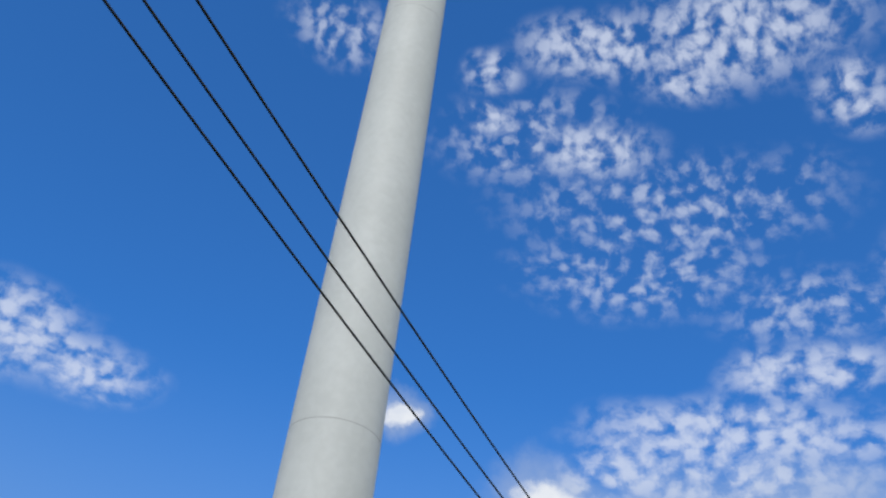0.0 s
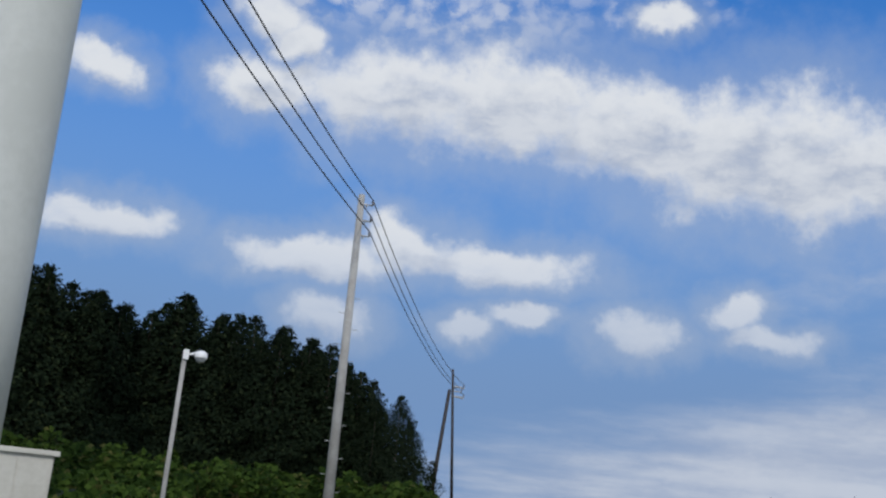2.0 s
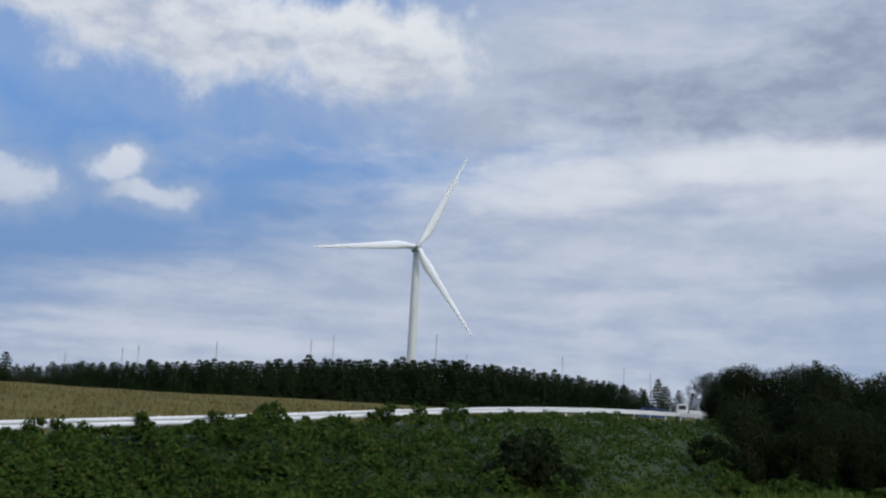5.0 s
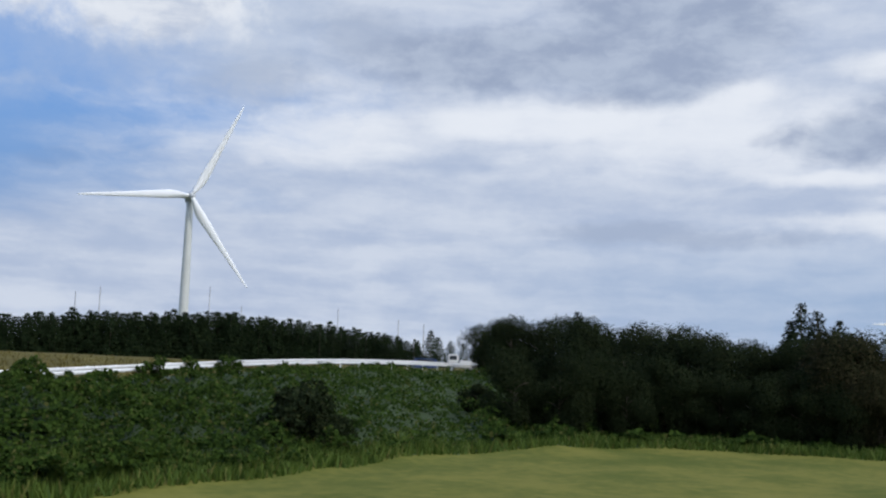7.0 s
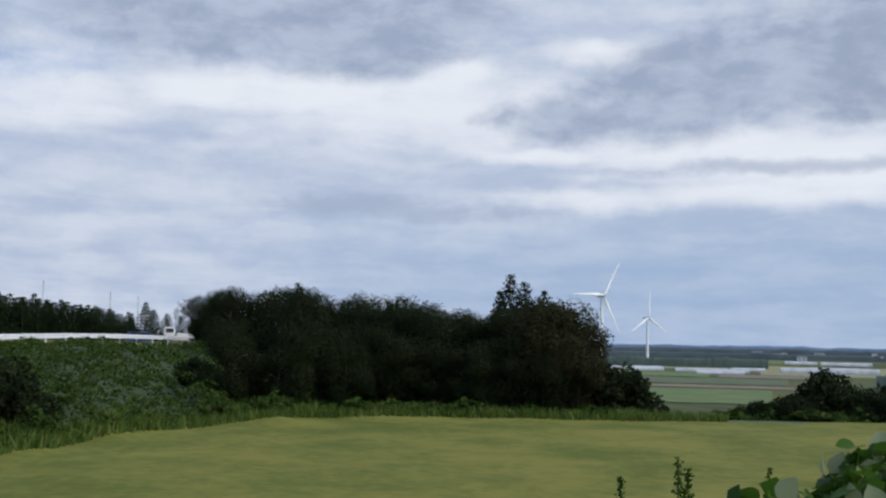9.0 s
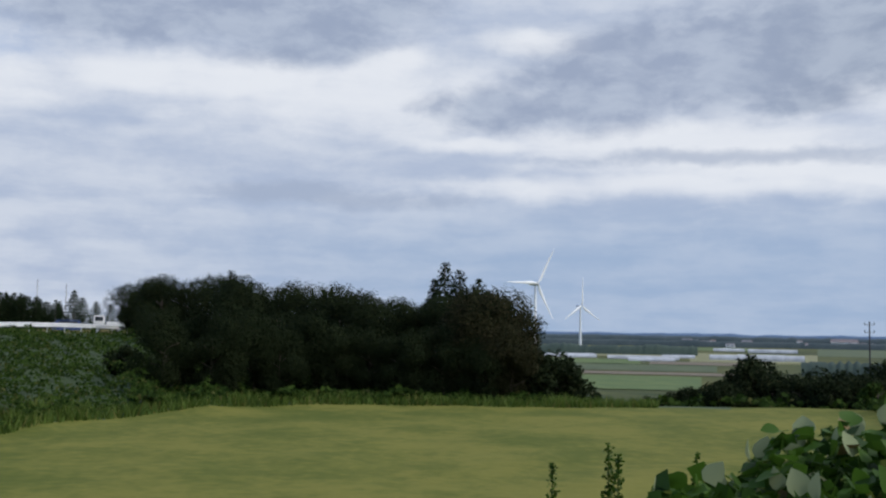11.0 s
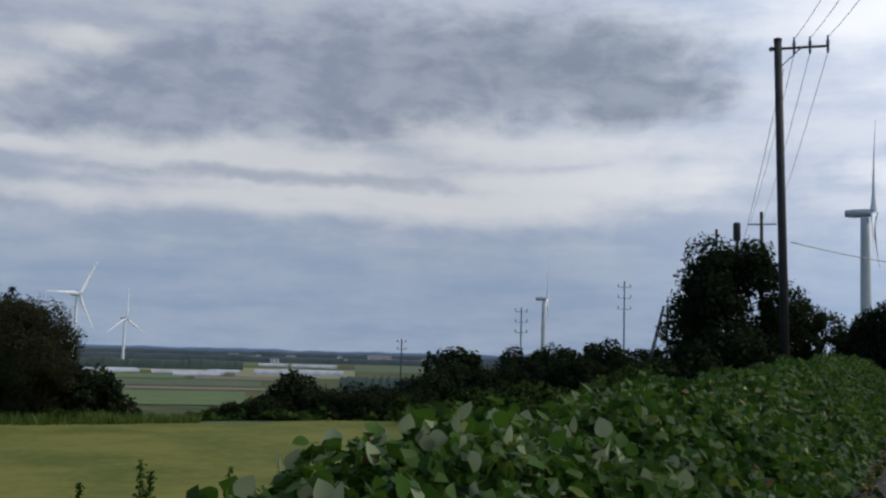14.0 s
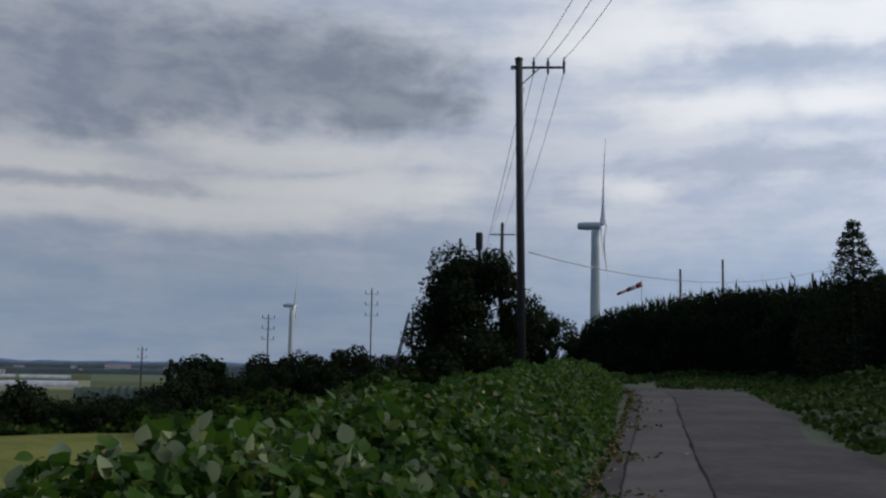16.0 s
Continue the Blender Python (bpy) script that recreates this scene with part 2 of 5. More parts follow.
M_TOWER = two_tone("tower_paint", (0.53, 0.54, 0.50), (0.59, 0.60, 0.56), 0.35, 0.6)
M_BLADE = two_tone("blade_paint", (0.82, 0.83, 0.81), (0.88, 0.88, 0.86), 0.2, 0.4)
M_NACELLE = two_tone("nacelle_paint", (0.42, 0.44, 0.46), (0.5, 0.52, 0.53), 0.3, 0.5)
M_SEAM = two_tone("seam", (0.3, 0.3, 0.28), (0.4, 0.4, 0.38), 1.0, 0.7)
M_CONCRETE = two_tone("pole_concrete", (0.30, 0.29, 0.27), (0.40, 0.39, 0.37), 1.5, 0.9, bump=0.2)
M_RUST = two_tone("brown_pole", (0.018, 0.015, 0.015), (0.034, 0.029, 0.028), 1.5, 0.7)
M_CABLE = two_tone("black_cable", (0.012, 0.012, 0.014), (0.02, 0.02, 0.022), 3.0, 0.5)
M_STEEL = two_tone("galvanised", (0.30, 0.31, 0.32), (0.42, 0.43, 0.44), 3.0, 0.5, 0.6)
M_PORCELAIN = two_tone("insulator", (0.10, 0.10, 0.11), (0.2, 0.2, 0.21), 3.0, 0.3)
M_RAIL = two_tone("white_rail", (0.68, 0.69, 0.69), (0.80, 0.80, 0.79), 1.2, 0.45)
M_CABINET = two_tone("cabinet_paint", (0.46, 0.44, 0.38), (0.54, 0.52, 0.46), 1.0, 0.5)
M_WHITE = two_tone("white_paint", (0.75, 0.75, 0.74), (0.82, 0.82, 0.8), 2.0, 0.4)
M_BARK = two_tone("bark", (0.05, 0.04, 0.03), (0.10, 0.08, 0.06), 4.0, 0.95, bump=0.5)
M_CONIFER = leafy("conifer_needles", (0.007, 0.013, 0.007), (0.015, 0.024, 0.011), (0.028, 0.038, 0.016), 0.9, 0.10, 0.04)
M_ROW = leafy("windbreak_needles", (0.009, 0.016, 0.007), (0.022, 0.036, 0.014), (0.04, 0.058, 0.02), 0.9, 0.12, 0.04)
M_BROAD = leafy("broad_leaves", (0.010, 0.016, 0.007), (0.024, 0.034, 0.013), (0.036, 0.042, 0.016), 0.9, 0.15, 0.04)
M_KUDZU = leafy("kudzu_leaves", (0.016, 0.044, 0.006), (0.060, 0.128, 0.014), (0.13, 0.165, 0.028), 0.55, 0.4, 0.15)
M_BANKLEAF = leafy("bank_leaves", (0.013, 0.030, 0.005), (0.049, 0.084, 0.014), (0.085, 0.09, 0.026), 0.8, 0.28, 0.06)
M_PALE = leafy("kudzu_undersides", (0.17, 0.22, 0.10), (0.28, 0.32, 0.17), (0.40, 0.42, 0.25), 0.8, 0.3, 0.06)
M_DRYLEAF = leafy("dry_leaves", (0.12, 0.09, 0.03), (0.2, 0.14, 0.05), (0.25, 0.18, 0.08), 0.7, 0.2, 0.2)
M_SOIL = two_tone("hill_stubble", (0.090, 0.076, 0.020), (0.138, 0.114, 0.033), 0.25, 0.95, bump=0.6, spec=0.1)
M_FIELD = two_tone("hay_field", (0.090, 0.108, 0.020), (0.176, 0.168, 0.037), 0.2, 0.95, bump=0.7, spec=0.1)
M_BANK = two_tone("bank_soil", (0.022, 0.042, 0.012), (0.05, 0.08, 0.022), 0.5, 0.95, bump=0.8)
M_VERGE = two_tone("verge_grass", (0.020, 0.032, 0.011), (0.045, 0.062, 0.02), 0.4, 0.95, bump=0.8)
M_PLAIN = two_tone("far_plain", (0.04, 0.058, 0.026), (0.11, 0.112, 0.040), 0.006, 0.95, spec=0.1)
M_ROAD = two_tone("old_asphalt", (0.034, 0.030, 0.029), (0.066, 0.058, 0.054), 0.4, 0.95, bump=0.25, spec=0.2)
M_PATCH = two_tone("asphalt_patch", (0.056, 0.050, 0.047), (0.088, 0.078, 0.071), 0.5, 0.95, bump=0.2, spec=0.2)
M_TAR = two_tone("joint_tar", (0.016, 0.015, 0.015), (0.028, 0.026, 0.025), 2.0, 0.95, spec=0.05)
# most distant wood and ridge: air haze mixed into the base colours as blue
M_HAZED_WOOD = two_tone("far_wood", (0.035, 0.055, 0.06), (0.06, 0.08, 0.08), 0.02, 0.95)
M_HAZED_RIDGE = two_tone("hazed_ridge", (0.10, 0.16, 0.25), (0.13, 0.19, 0.28), 0.002, 1.0)
M_SHEET = two_tone("greenhouse_sheet", (0.33, 0.34, 0.35), (0.52, 0.53, 0.53), 0.12, 0.5)
M_ROOF = two_tone("far_roof", (0.20, 0.15, 0.14), (0.16, 0.17, 0.19), 0.02, 0.8)
M_GLASS = two_tone("dark_glass", (0.02, 0.025, 0.03), (0.04, 0.045, 0.05), 1.0, 0.1)
M_TYRE = two_tone("tyre", (0.012, 0.012, 0.012), (0.02, 0.02, 0.02), 3.0, 0.9)
M_RED = two_tone("red_paint", (0.4, 0.03, 0.03), (0.5, 0.05, 0.04), 1.0, 0.5)


# ---- mesh helpers ----
def dirv(az, el=0.0):
    a, e = radians(az), radians(el)
    return Vector((math.sin(a) * math.cos(e), math.cos(a) * math.cos(e), math.sin(e)))


def spot(az, r, z=0.0):
    return Vector((math.sin(radians(az)) * r, math.cos(radians(az)) * r, z))


def link(name, bm, mats, parent=None, label="", smooth=False):
    me = bpy.data.meshes.new(name)
    bm.to_mesh(me)
    bm.free()
    for mt in (mats if isinstance(mats, (list, tuple)) else [mats]):
        me.materials.append(mt)
    if smooth:
        for p in me.polygons:
            p.use_smooth = True
    ob = new(name, me)
    if parent:
        ob.parent = parent
    if label:
        ob["label"] = label
    return ob


part = link


def raw(name, verts, faces, mats, parent=None, label="", index=None, smooth=False):
    me = bpy.data.meshes.new(name)
    me.from_pydata(verts, [], faces)
    for mt in (mats if isinstance(mats, (list, tuple)) else [mats]):
        me.materials.append(mt)
    if index is not None:
        me.polygons.foreach_set("material_index", index)
    if smooth:
        me.polygons.foreach_set("use_smooth", [True] * len(me.polygons))
    me.update()
    ob = new(name, me)
    if parent:
        ob.parent = parent
    if label:
        ob["label"] = label
    return ob


def thing(name, at, label, category, group="", rz=0.0, kind=""):
    ob = new(name)
    ob.matrix_basis = pose(at[0], at[1], at[2], 0, 0, rz)
    ob.empty_display_size = 0.2
    return tagged(ob, label, category, group, kind)


def tube(bm, rings, seg=16, caps=True):
    """rings: (centre, radius) or (centre, rx, ry, axis x, axis y)."""
    loops = []
    for i, r in enumerate(rings):
        c = Vector(r[0])
        if len(r) == 2:
            a = Vector(rings[min(i + 1, len(rings) - 1)][0]) - Vector(rings[max(i - 1, 0)][0])
            q = a.to_track_quat("Z", "Y")
            ux, uy, rx, ry = q @ Vector((1, 0, 0)), q @ Vector((0, 1, 0)), r[1], r[1]
        else:
            rx, ry, ux, uy = r[1], r[2], Vector(r[3]), Vector(r[4])
        loops.append([bm.verts.new(c + ux * rx * math.cos(2 * math.pi * k / seg) + uy * ry * math.sin(2 * math.pi * k / seg)) for k in range(seg)])
    for a, b in zip(loops, loops[1:]):
        for k in range(seg):
            bm.faces.new((a[k], a[(k + 1) % seg], b[(k + 1) % seg], b[k]))
    if caps:
        bm.faces.new(loops[0][::-1])
        bm.faces.new(loops[-1])
    return bm


def box(bm, c, s, bevel=0.0, rz=0.0, rx=0.0, ry=0.0):
    r = bmesh.ops.create_cube(bm, size=1.0, matrix=pose(*c, rx, ry, rz) @ Matrix.Diagonal((*s, 1)))
    if bevel:
        es = list({e for v in r["verts"] for e in v.link_edges})
        bmesh.ops.bevel(bm, geom=es, offset=bevel, segments=2, affect="EDGES")
    return bm


def rod(a, b, r, r2=None, seg=10):
    return tube(bmesh.new(), [(a, r), (b, r if r2 is None else r2)], seg)


def sag(a, b, drop, n=18):
    a, b = Vector(a), Vector(b)
    return [a.lerp(b, i / n) - Vector((0, 0, 4 * drop * (i / n) * (1 - i / n))) for i in range(n + 1)]


def cable(name, a, b, drop, r, label, group="", mat=None, n=18):
    bm = tube(bmesh.new(), [(p, r) for p in sag(a, b, drop, n)], 6)
    return tagged(link(name, bm, mat or M_CABLE, smooth=True), label, "cable", group)


# ---- ground: one sheet, by its profile along some azimuths ----
PROFILES = []


def profile(az, *steps):
    """The ground along one azimuth: distance and height, step by step."""
    PROFILES.append((az, np.array(steps, dtype=float)))


profile(-180, (0, 0), (100, 1), (400, 2), (4900, -22))
profile(-30, (0, 0), (25, -0.4), (60, 0.5), (90, 3), (300, 4), (4900, -22))
profile(-5, (0, 0), (4, 0), (12, -0.6), (25, -0.6), (40, -0.3), (70, 1.5), (100, 4), (300, 4), (4900, -22))
profile(8, (0, 0), (4, 0), (12, -2.4), (20, -2.6), (26, -1), (32, -1), (36, -0.6), (75, 1.6), (100, 3), (300, 3), (4900, -22))
profile(15, (0, 0), (4, 0), (11, -2.8), (22, -2.9), (28, -1), (33, -1), (38, -0.6), (75, 1.4), (100, 2), (300, 2), (4900, -22))
profile(25, (0, 0), (4, 0), (11, -3), (28, -3), (35.5, -0.7), (40, -0.7), (75, 1.3), (95, 1.7), (150, 0.5), (4900, -22))
profile(43, (0, 0), (4, 0), (11, -3), (36, -3), (44, -0.1), (49, -0.1), (85, 1.2), (110, 1.2), (150, 0.6), (4900, -22))
profile(57, (0, 0), (4, 0), (11, -3), (42.5, -3), (64, 0.55), (70, 0.6), (100, 0.9), (150, 0.8), (4900, -22))
profile(61, (0, 0), (4, 0), (11, -3), (47, -3), (76, 0.8), (83, 0.8), (110, 0.9), (150, 0.8), (4900, -22))
profile(68, (0, 0), (4, 0), (11, -3), (56, -3), (98, 0.6), (106, 0.6), (150, 0.8), (4900, -22))
profile(76, (0, 0), (4, 0), (11, -3), (63, -3), (75, -2.6), (150, -3), (300, -20), (4900, -22))
profile(90, (0, 0), (3, 0), (10, -3), (66, -3), (80, -4), (300, -22), (4900, -22))
profile(104, (0, 0), (1.5, 0), (9, -3), (70, -3), (110, -8), (300, -22), (4900, -22))
profile(114, (0, 0), (1.2, 0), (9, -1.6), (60, -2.6), (90, -1.4), (150, -2), (400, -22), (4900, -22))
profile(122, (0, 0), (2, 0), (12, -0.6), (40, -0.2), (90, 0.8), (150, 0), (400, -15), (4900, -22))
profile(130, (0, 0), (14, 0), (25, 0.05), (34, 0.34), (45, 0.60), (60, 0.54), (100, 0.4), (200, 2), (500, 0), (4900, -22))
profile(140, (0, 0), (14, 0), (25, 0.05), (34, 0.34), (45, 0.60), (60, 0.58), (82, 0.9), (95, 1.6), (300, 3), (4900, -22))
profile(147, (0, 0), (22, 0), (35, 0.9), (60, 1.6), (300, 3), (4900, -22))
profile(180, (0, 0), (100, 1), (400, 2), (4900, -22))

RAIL_FIT = np.polyfit([4, 8, 15, 25, 35, 46, 52, 60, 66, 68.7], [28, 28.5, 30.5, 36, 41, 49, 58, 74, 94, 106], 5)
RAIL_BASE = np.polyfit([4, 15, 25, 35, 46, 52, 60, 66, 68.7], [-1.15, -1.1, -0.7, -0.36, 0.02, 0.33, 0.80, 0.75, 0.5], 5)


def rail_r(az):
    return float(np.polyval(RAIL_FIT, az))


def rail_z(az):
    return float(np.polyval(RAIL_BASE, az))


def ground_z(az, r):
    z = raw_z(az, r)
    if 3 < az < 70.5:
        d = r - rail_r(az)
        w = min(1.0, max(0.0, (d + 3.5) / 2.8)) * min(1.0, max(0.0, (8 - d) / 4)) * min(1, (az - 3) / 2) * min(1, (70.5 - az) / 2)
        z = z * (1 - w) + rail_z(az) * w
    return z


def raw_z(az, r):
    az = (az + 180) % 360 - 180
    for (a, p), (b, q) in zip(PROFILES, PROFILES[1:]):
        if a <= az <= b:
            f = (az - a) / (b - a)
            f = f * f * (3 - 2 * f)
            return float((1 - f) * np.interp(r, p[:, 0], p[:, 1]) + f * np.interp(r, q[:, 0], q[:, 1]))
    return 0.0


def gz(x, y):
    return ground_z(math.degrees(math.atan2(x, y)), math.hypot(x, y))


def on(az, r, dz=0.0):
    return spot(az, r, ground_z(az, r) + dz)


def interp(az, pairs):
    return float(np.interp(az, [p[0] for p in pairs], [p[1] for p in pairs]))


FOOT = [(5, 20), (15, 23), (25, 27), (43, 34.5), (52, 38.5), (57, 42.5), (61, 47), (65, 52), (69, 57), (72, 61), (78, 64.5), (88, 65), (104, 70), (107, 72)]
ROAD_DIR = Vector((0.722, -0.692, 0.0))
ROAD_RIGHT = Vector((-0.692, -0.722, 0.0))


def ground_kind(az, r):
    if -40 < az <= 72 and az > 4 and r > rail_r(az) + 4:
        return 1 if r < 190 else 4
    if 4 < az < 108 and r > 11 and r < interp(az, FOOT):
        return 2
    if 70 < az < 123 and r > 76:
        return 4
    if 4 < az < 123:
        return 0
    return 3


azs = list(np.arange(-180, 0, 5.0)) + list(np.arange(0, 150, 0.75)) + list(np.arange(150, 180, 5.0))
rs = [0.0, 1.2, 2.5, 4] + list(np.arange(6, 40, 1.5)) + list(np.arange(40, 110, 2.5)) + [115, 125, 140, 160, 190, 240, 300, 400, 600, 900, 1400, 2200, 3300, 4900]
verts, faces, index = [(0, 0, 0)], [], []
for a in azs:
    for r in rs[1:]:
        z = ground_z(a, r)
        z += 0.10 * noise.noise(Vector((math.sin(radians(a)) * r * 0.3, math.cos(radians(a)) * r * 0.3, 0))) if r > 30 else 0
        verts.append(tuple(spot(a, r, z)))
nr = len(rs) - 1
for i, a in enumerate(azs):
    j = (i + 1) % len(azs)
    mid = a + 0.37
    faces.append((0, 1 + j * nr, 1 + i * nr))
    index.append(3)
    for k in range(nr - 1):
        faces.append((1 + i * nr + k, 1 + j * nr + k, 1 + j * nr + k + 1, 1 + i * nr + k + 1))
        index.append(ground_kind(mid, (rs[k + 1] + rs[k + 2]) / 2))
faces = [f[::-1] for f in faces]
ground = raw("ground", verts, faces, [M_BANK, M_SOIL, M_FIELD, M_VERGE, M_PLAIN], index=index, smooth=True)
tagged(ground, "rolling farmland with mown hay field, brown hill and weedy banks", "ground", kind="structure")


# ---- road beside the camera ----
def road_line(s):
    """Centre of the lane s metres ahead along it, and its right-hand side."""
    p = Vector((-1.1, -1.16, 0)) + ROAD_DIR * min(s, 40)
    d = ROAD_DIR.copy()
    if s > 40:
        u = s - 40
        turn = min(u, 45) * 0.022
        p += ROAD_DIR * (math.sin(turn) / 0.022) - ROAD_RIGHT * ((1 - math.cos(turn)) / 0.022)
        d = ROAD_DIR * math.cos(turn) - ROAD_RIGHT * math.sin(turn)
        p += d * max(0, u - 45)
    return p, Vector((d.y, -d.x, 0))


def strip(a, b, lo, hi, dz, step=1.5, wob=0.0):
    vs, fs = [], []
    n = int((hi - lo) / step) + 1
    for i in range(n + 1):
        s = lo + (hi - lo) * i / n
        p, rt = road_line(s)
        wa = wob * noise.noise(Vector((s * 0.35, a, 0)))
        wb = wob * noise.noise(Vector((s * 0.35, b, 5)))
        for o in (a + wa, (a + b) / 2, b + wb):
            q = p + rt * o
            vs.append((q.x, q.y, float(np.interp(s, [14, 25, 34, 45, 60, 100], [0, 0.05, 0.36, 0.64, 0.62, 0.5])) + 0.06 + dz - 0.015 * abs(o)))
    for i in range(n):
        for k in (0, 1):
            v = i * 3 + k
            fs.append((v, v + 1, v + 4, v + 3))
    return vs, fs


v, f = strip(-2.4, 2.5, -30, 62, 0.0, wob=0.25)
road = tagged(raw("road", v, f, M_ROAD, smooth=True), "narrow worn grey asphalt farm road", "road", kind="structure")
v, f = strip(-1.95, -0.8, 6, 60, 0.006, wob=0.12)
tagged(raw("road_patch", v, f, M_PATCH, road), "paler asphalt repair strip")
for k, o in enumerate((-1.97, -0.78)):
    v, f = strip(o - 0.016, o + 0.016, 6, 60, 0.010, wob=0.12)
    tagged(raw("tar_joint", v, f, M_TAR, road), "dark tar joint")


# ---- wind turbines ----
def blade_mesh(length, lean=0.0):
    bm = bmesh.new()
    rings = []
    for s, c, t in ((0, .045, .045), (.05, .045, .043), (.12, .07, .03), (.2, .088, .022), (.35, .072, .015), (.55, .052, .010), (.75, .036, .006), (.92, .022, .004), (.985, .012, .002), (1, .003, .001)):
        tw = radians(16 * (1 - s) ** 2)
        off = 0.0 if s < .08 else -c * 0.22
        rings.append(((off * length * math.cos(tw), 0.03 * length * s * s, s * length), c * length / 2, max(t * length * 0.8, 0.08), (math.cos(tw), math.sin(tw), 0), (-math.sin(tw), math.cos(tw), 0)))
    return tube(bm, rings, 12)


def turbine(base, hub_z, length, face_az, spin, r0, r1, label, seams=(), detail=True, paint=None):
    """A turbine whose rotor faces face_az; spin: the first blade's angle, clockwise from up as the rotor's front is seen."""
    t = thing("wind_turbine", base, label, "wind turbine", "wind turbines", rz=-face_az)
    seg = 64 if detail else 20
    h = hub_z - base[2] - 1.8
    bm = tube(bmesh.new(), [((0, 0, h * k / 8), r0 + (r1 - r0) * k / 8) for k in range(9)], seg)
    tw = part("tower", bm, paint or M_TOWER, t, smooth=True)
    for s in seams:
        r = r0 + (r1 - r0) * s / h
        part("flange_seam", tube(bmesh.new(), [((0, 0, s - 0.012), r + 0.004), ((0, 0, s + 0.012), r + 0.004)], seg), M_SEAM, tw, smooth=True)
    k = length / 38.0
    bm = bmesh.new()
    tube(bm, [((0, y * k, z * k + h + 1.8), w * k, hh * k, (1, 0, 0), (0, 0, 1)) for y, w, hh, z in ((-7.6, .7, .8, 0), (-7.2, 1.35, 1.45, 0), (-4, 1.75, 1.75, 0), (1.2, 1.75, 1.75, 0), (2.2, 1.35, 1.4, 0))], 16)
    part("nacelle", bm, paint or M_NACELLE, t, smooth=True)
    hub = Vector((0, 3.2 * k, h + 1.8))
    bm = tube(bmesh.new(), [(hub + Vector((0, y * k, 0)), r * k) for y, r in ((-1.1, 1.3), (0, 1.5), (.8, 1.25), (1.5, .7), (1.8, .1))], 20)
    hb = part("hub", bm, M_NACELLE, t, smooth=True)
    for i in range(3):
        b = part("blade", blade_mesh(length), M_BLADE, hb, smooth=True)
        b.matrix_basis = Matrix.Translation(hub) @ pose(0, 0, 0, 0, -(spin + 120 * i), 0)
    return t


# near tower, whose rotor stands above the view, and the five others
turbine(on(-5.72, 34), 66, 38, 227, 37, 1.88, 1.22, "tall pale grey tubular wind turbine tower close to the road", seams=(19.5, 42.5))


def far_turbine(az, el, d, length, spin, label, face=227, r0=2.0, r1=1.25, base=None, paint=None):
    p = spot(az, d, ground_z(az, d) if base is None else base)
    return turbine(p, EYE + d * math.tan(radians(el)), length, face, spin, r0, r1, label, detail=False, paint=paint)


far_turbine(51.55, 8.3, 400, 40, 26, "white wind turbine standing behind the dark windbreak")
# next two: sunlight put into the towers by using the whiter blade paint
far_turbine(89.35, 2.57, 1050, 41, 30, "wind turbine behind the wood's edge, whitened to look sunlit", base=-22, paint=M_BLADE)
far_turbine(91.8, 1.4, 1500, 41, 0, "small wind turbine far out on the plain, whitened to look sunlit", base=-22, paint=M_BLADE)
far_turbine(114.2, 3.15, 760, 30, 5, "slim grey wind turbine behind far bushes", face=207)
far_turbine(130.75, 7.75, 400, 34, 0, "grey wind turbine seen from the side behind the dark hedge", face=223, r0=2.2, r1=1.5)


# ---- leaves ----
RNG = np.random.default_rng(7)


def unit(v):
    return v / np.maximum(np.linalg.norm(v, axis=-1, keepdims=True), 1e-9)


def kites(c, size, facing, tilt=0.7, aspect=0.75):
    """Kite-shaped leaves at c whose upper faces look along facing, more or less."""
    n = len(c)
    nrm = unit(facing + RNG.normal(0, tilt, (n, 3)))
    t = unit(np.cross(nrm, unit(RNG.normal(0, 1, (n, 3)))))
    b = np.cross(nrm, t)
    s = np.asarray(size).reshape(-1, 1) * np.ones((n, 1))
    v = np.stack([c - t * s * .5, c + b * s * aspect * .5 - t * s * .05, c + t * s * .5 - nrm * s * .12, c - b * s * aspect * .5 - t * s * .05], 1)
    return v.reshape(-1, 3)


def leaf_mesh(name, verts, mats, parent=None, label="", index=None):
    n = len(verts) // 4
    me = bpy.data.meshes.new(name)
    me.vertices.add(4 * n)
    me.vertices.foreach_set("co", np.ascontiguousarray(verts, dtype=np.float32).ravel())
    me.loops.add(4 * n)
    me.loops.foreach_set("vertex_index", np.arange(4 * n, dtype=np.int32))
    me.polygons.add(n)
    me.polygons.foreach_set("loop_start", np.arange(0, 4 * n, 4, dtype=np.int32))
    for mt in (mats if isinstance(mats, (list, tuple)) else [mats]):
        me.materials.append(mt)
    if index is not None:
        me.polygons.foreach_set("material_index", np.asarray(index, dtype=np.int32))
    me.update(calc_edges=True)
    me.validate()
    ob = new(name, me)
    if parent:
        ob.parent = parent
    if label:
        ob["label"] = label
    return ob


def trunk_mesh(h, r, bend=0.0, limbs=0, spread=1.0, start=0.35):
    bm = bmesh.new()
    tube(bm, [((bend * math.sin(k / 5 * 2.2), 0, h * k / 5 - (0.3 if k == 0 else 0)), r * (1 - 0.8 * k / 5)) for k in range(6)], 8)
    for i in range(limbs):
        a, z = i * 2.4, h * (start + (0.92 - start) * i / max(limbs, 1))
        o = Vector((bend * math.sin(z / h * 2.2), 0, z))
        e = o + Vector((math.cos(a) * spread, math.sin(a) * spread, spread * 0.55))
        tube(bm, [(o, r * 0.45), (o.lerp(e, .5) + Vector((0, 0, .1 * spread)), r * .3), (e, r * .08)], 6)
    return bm


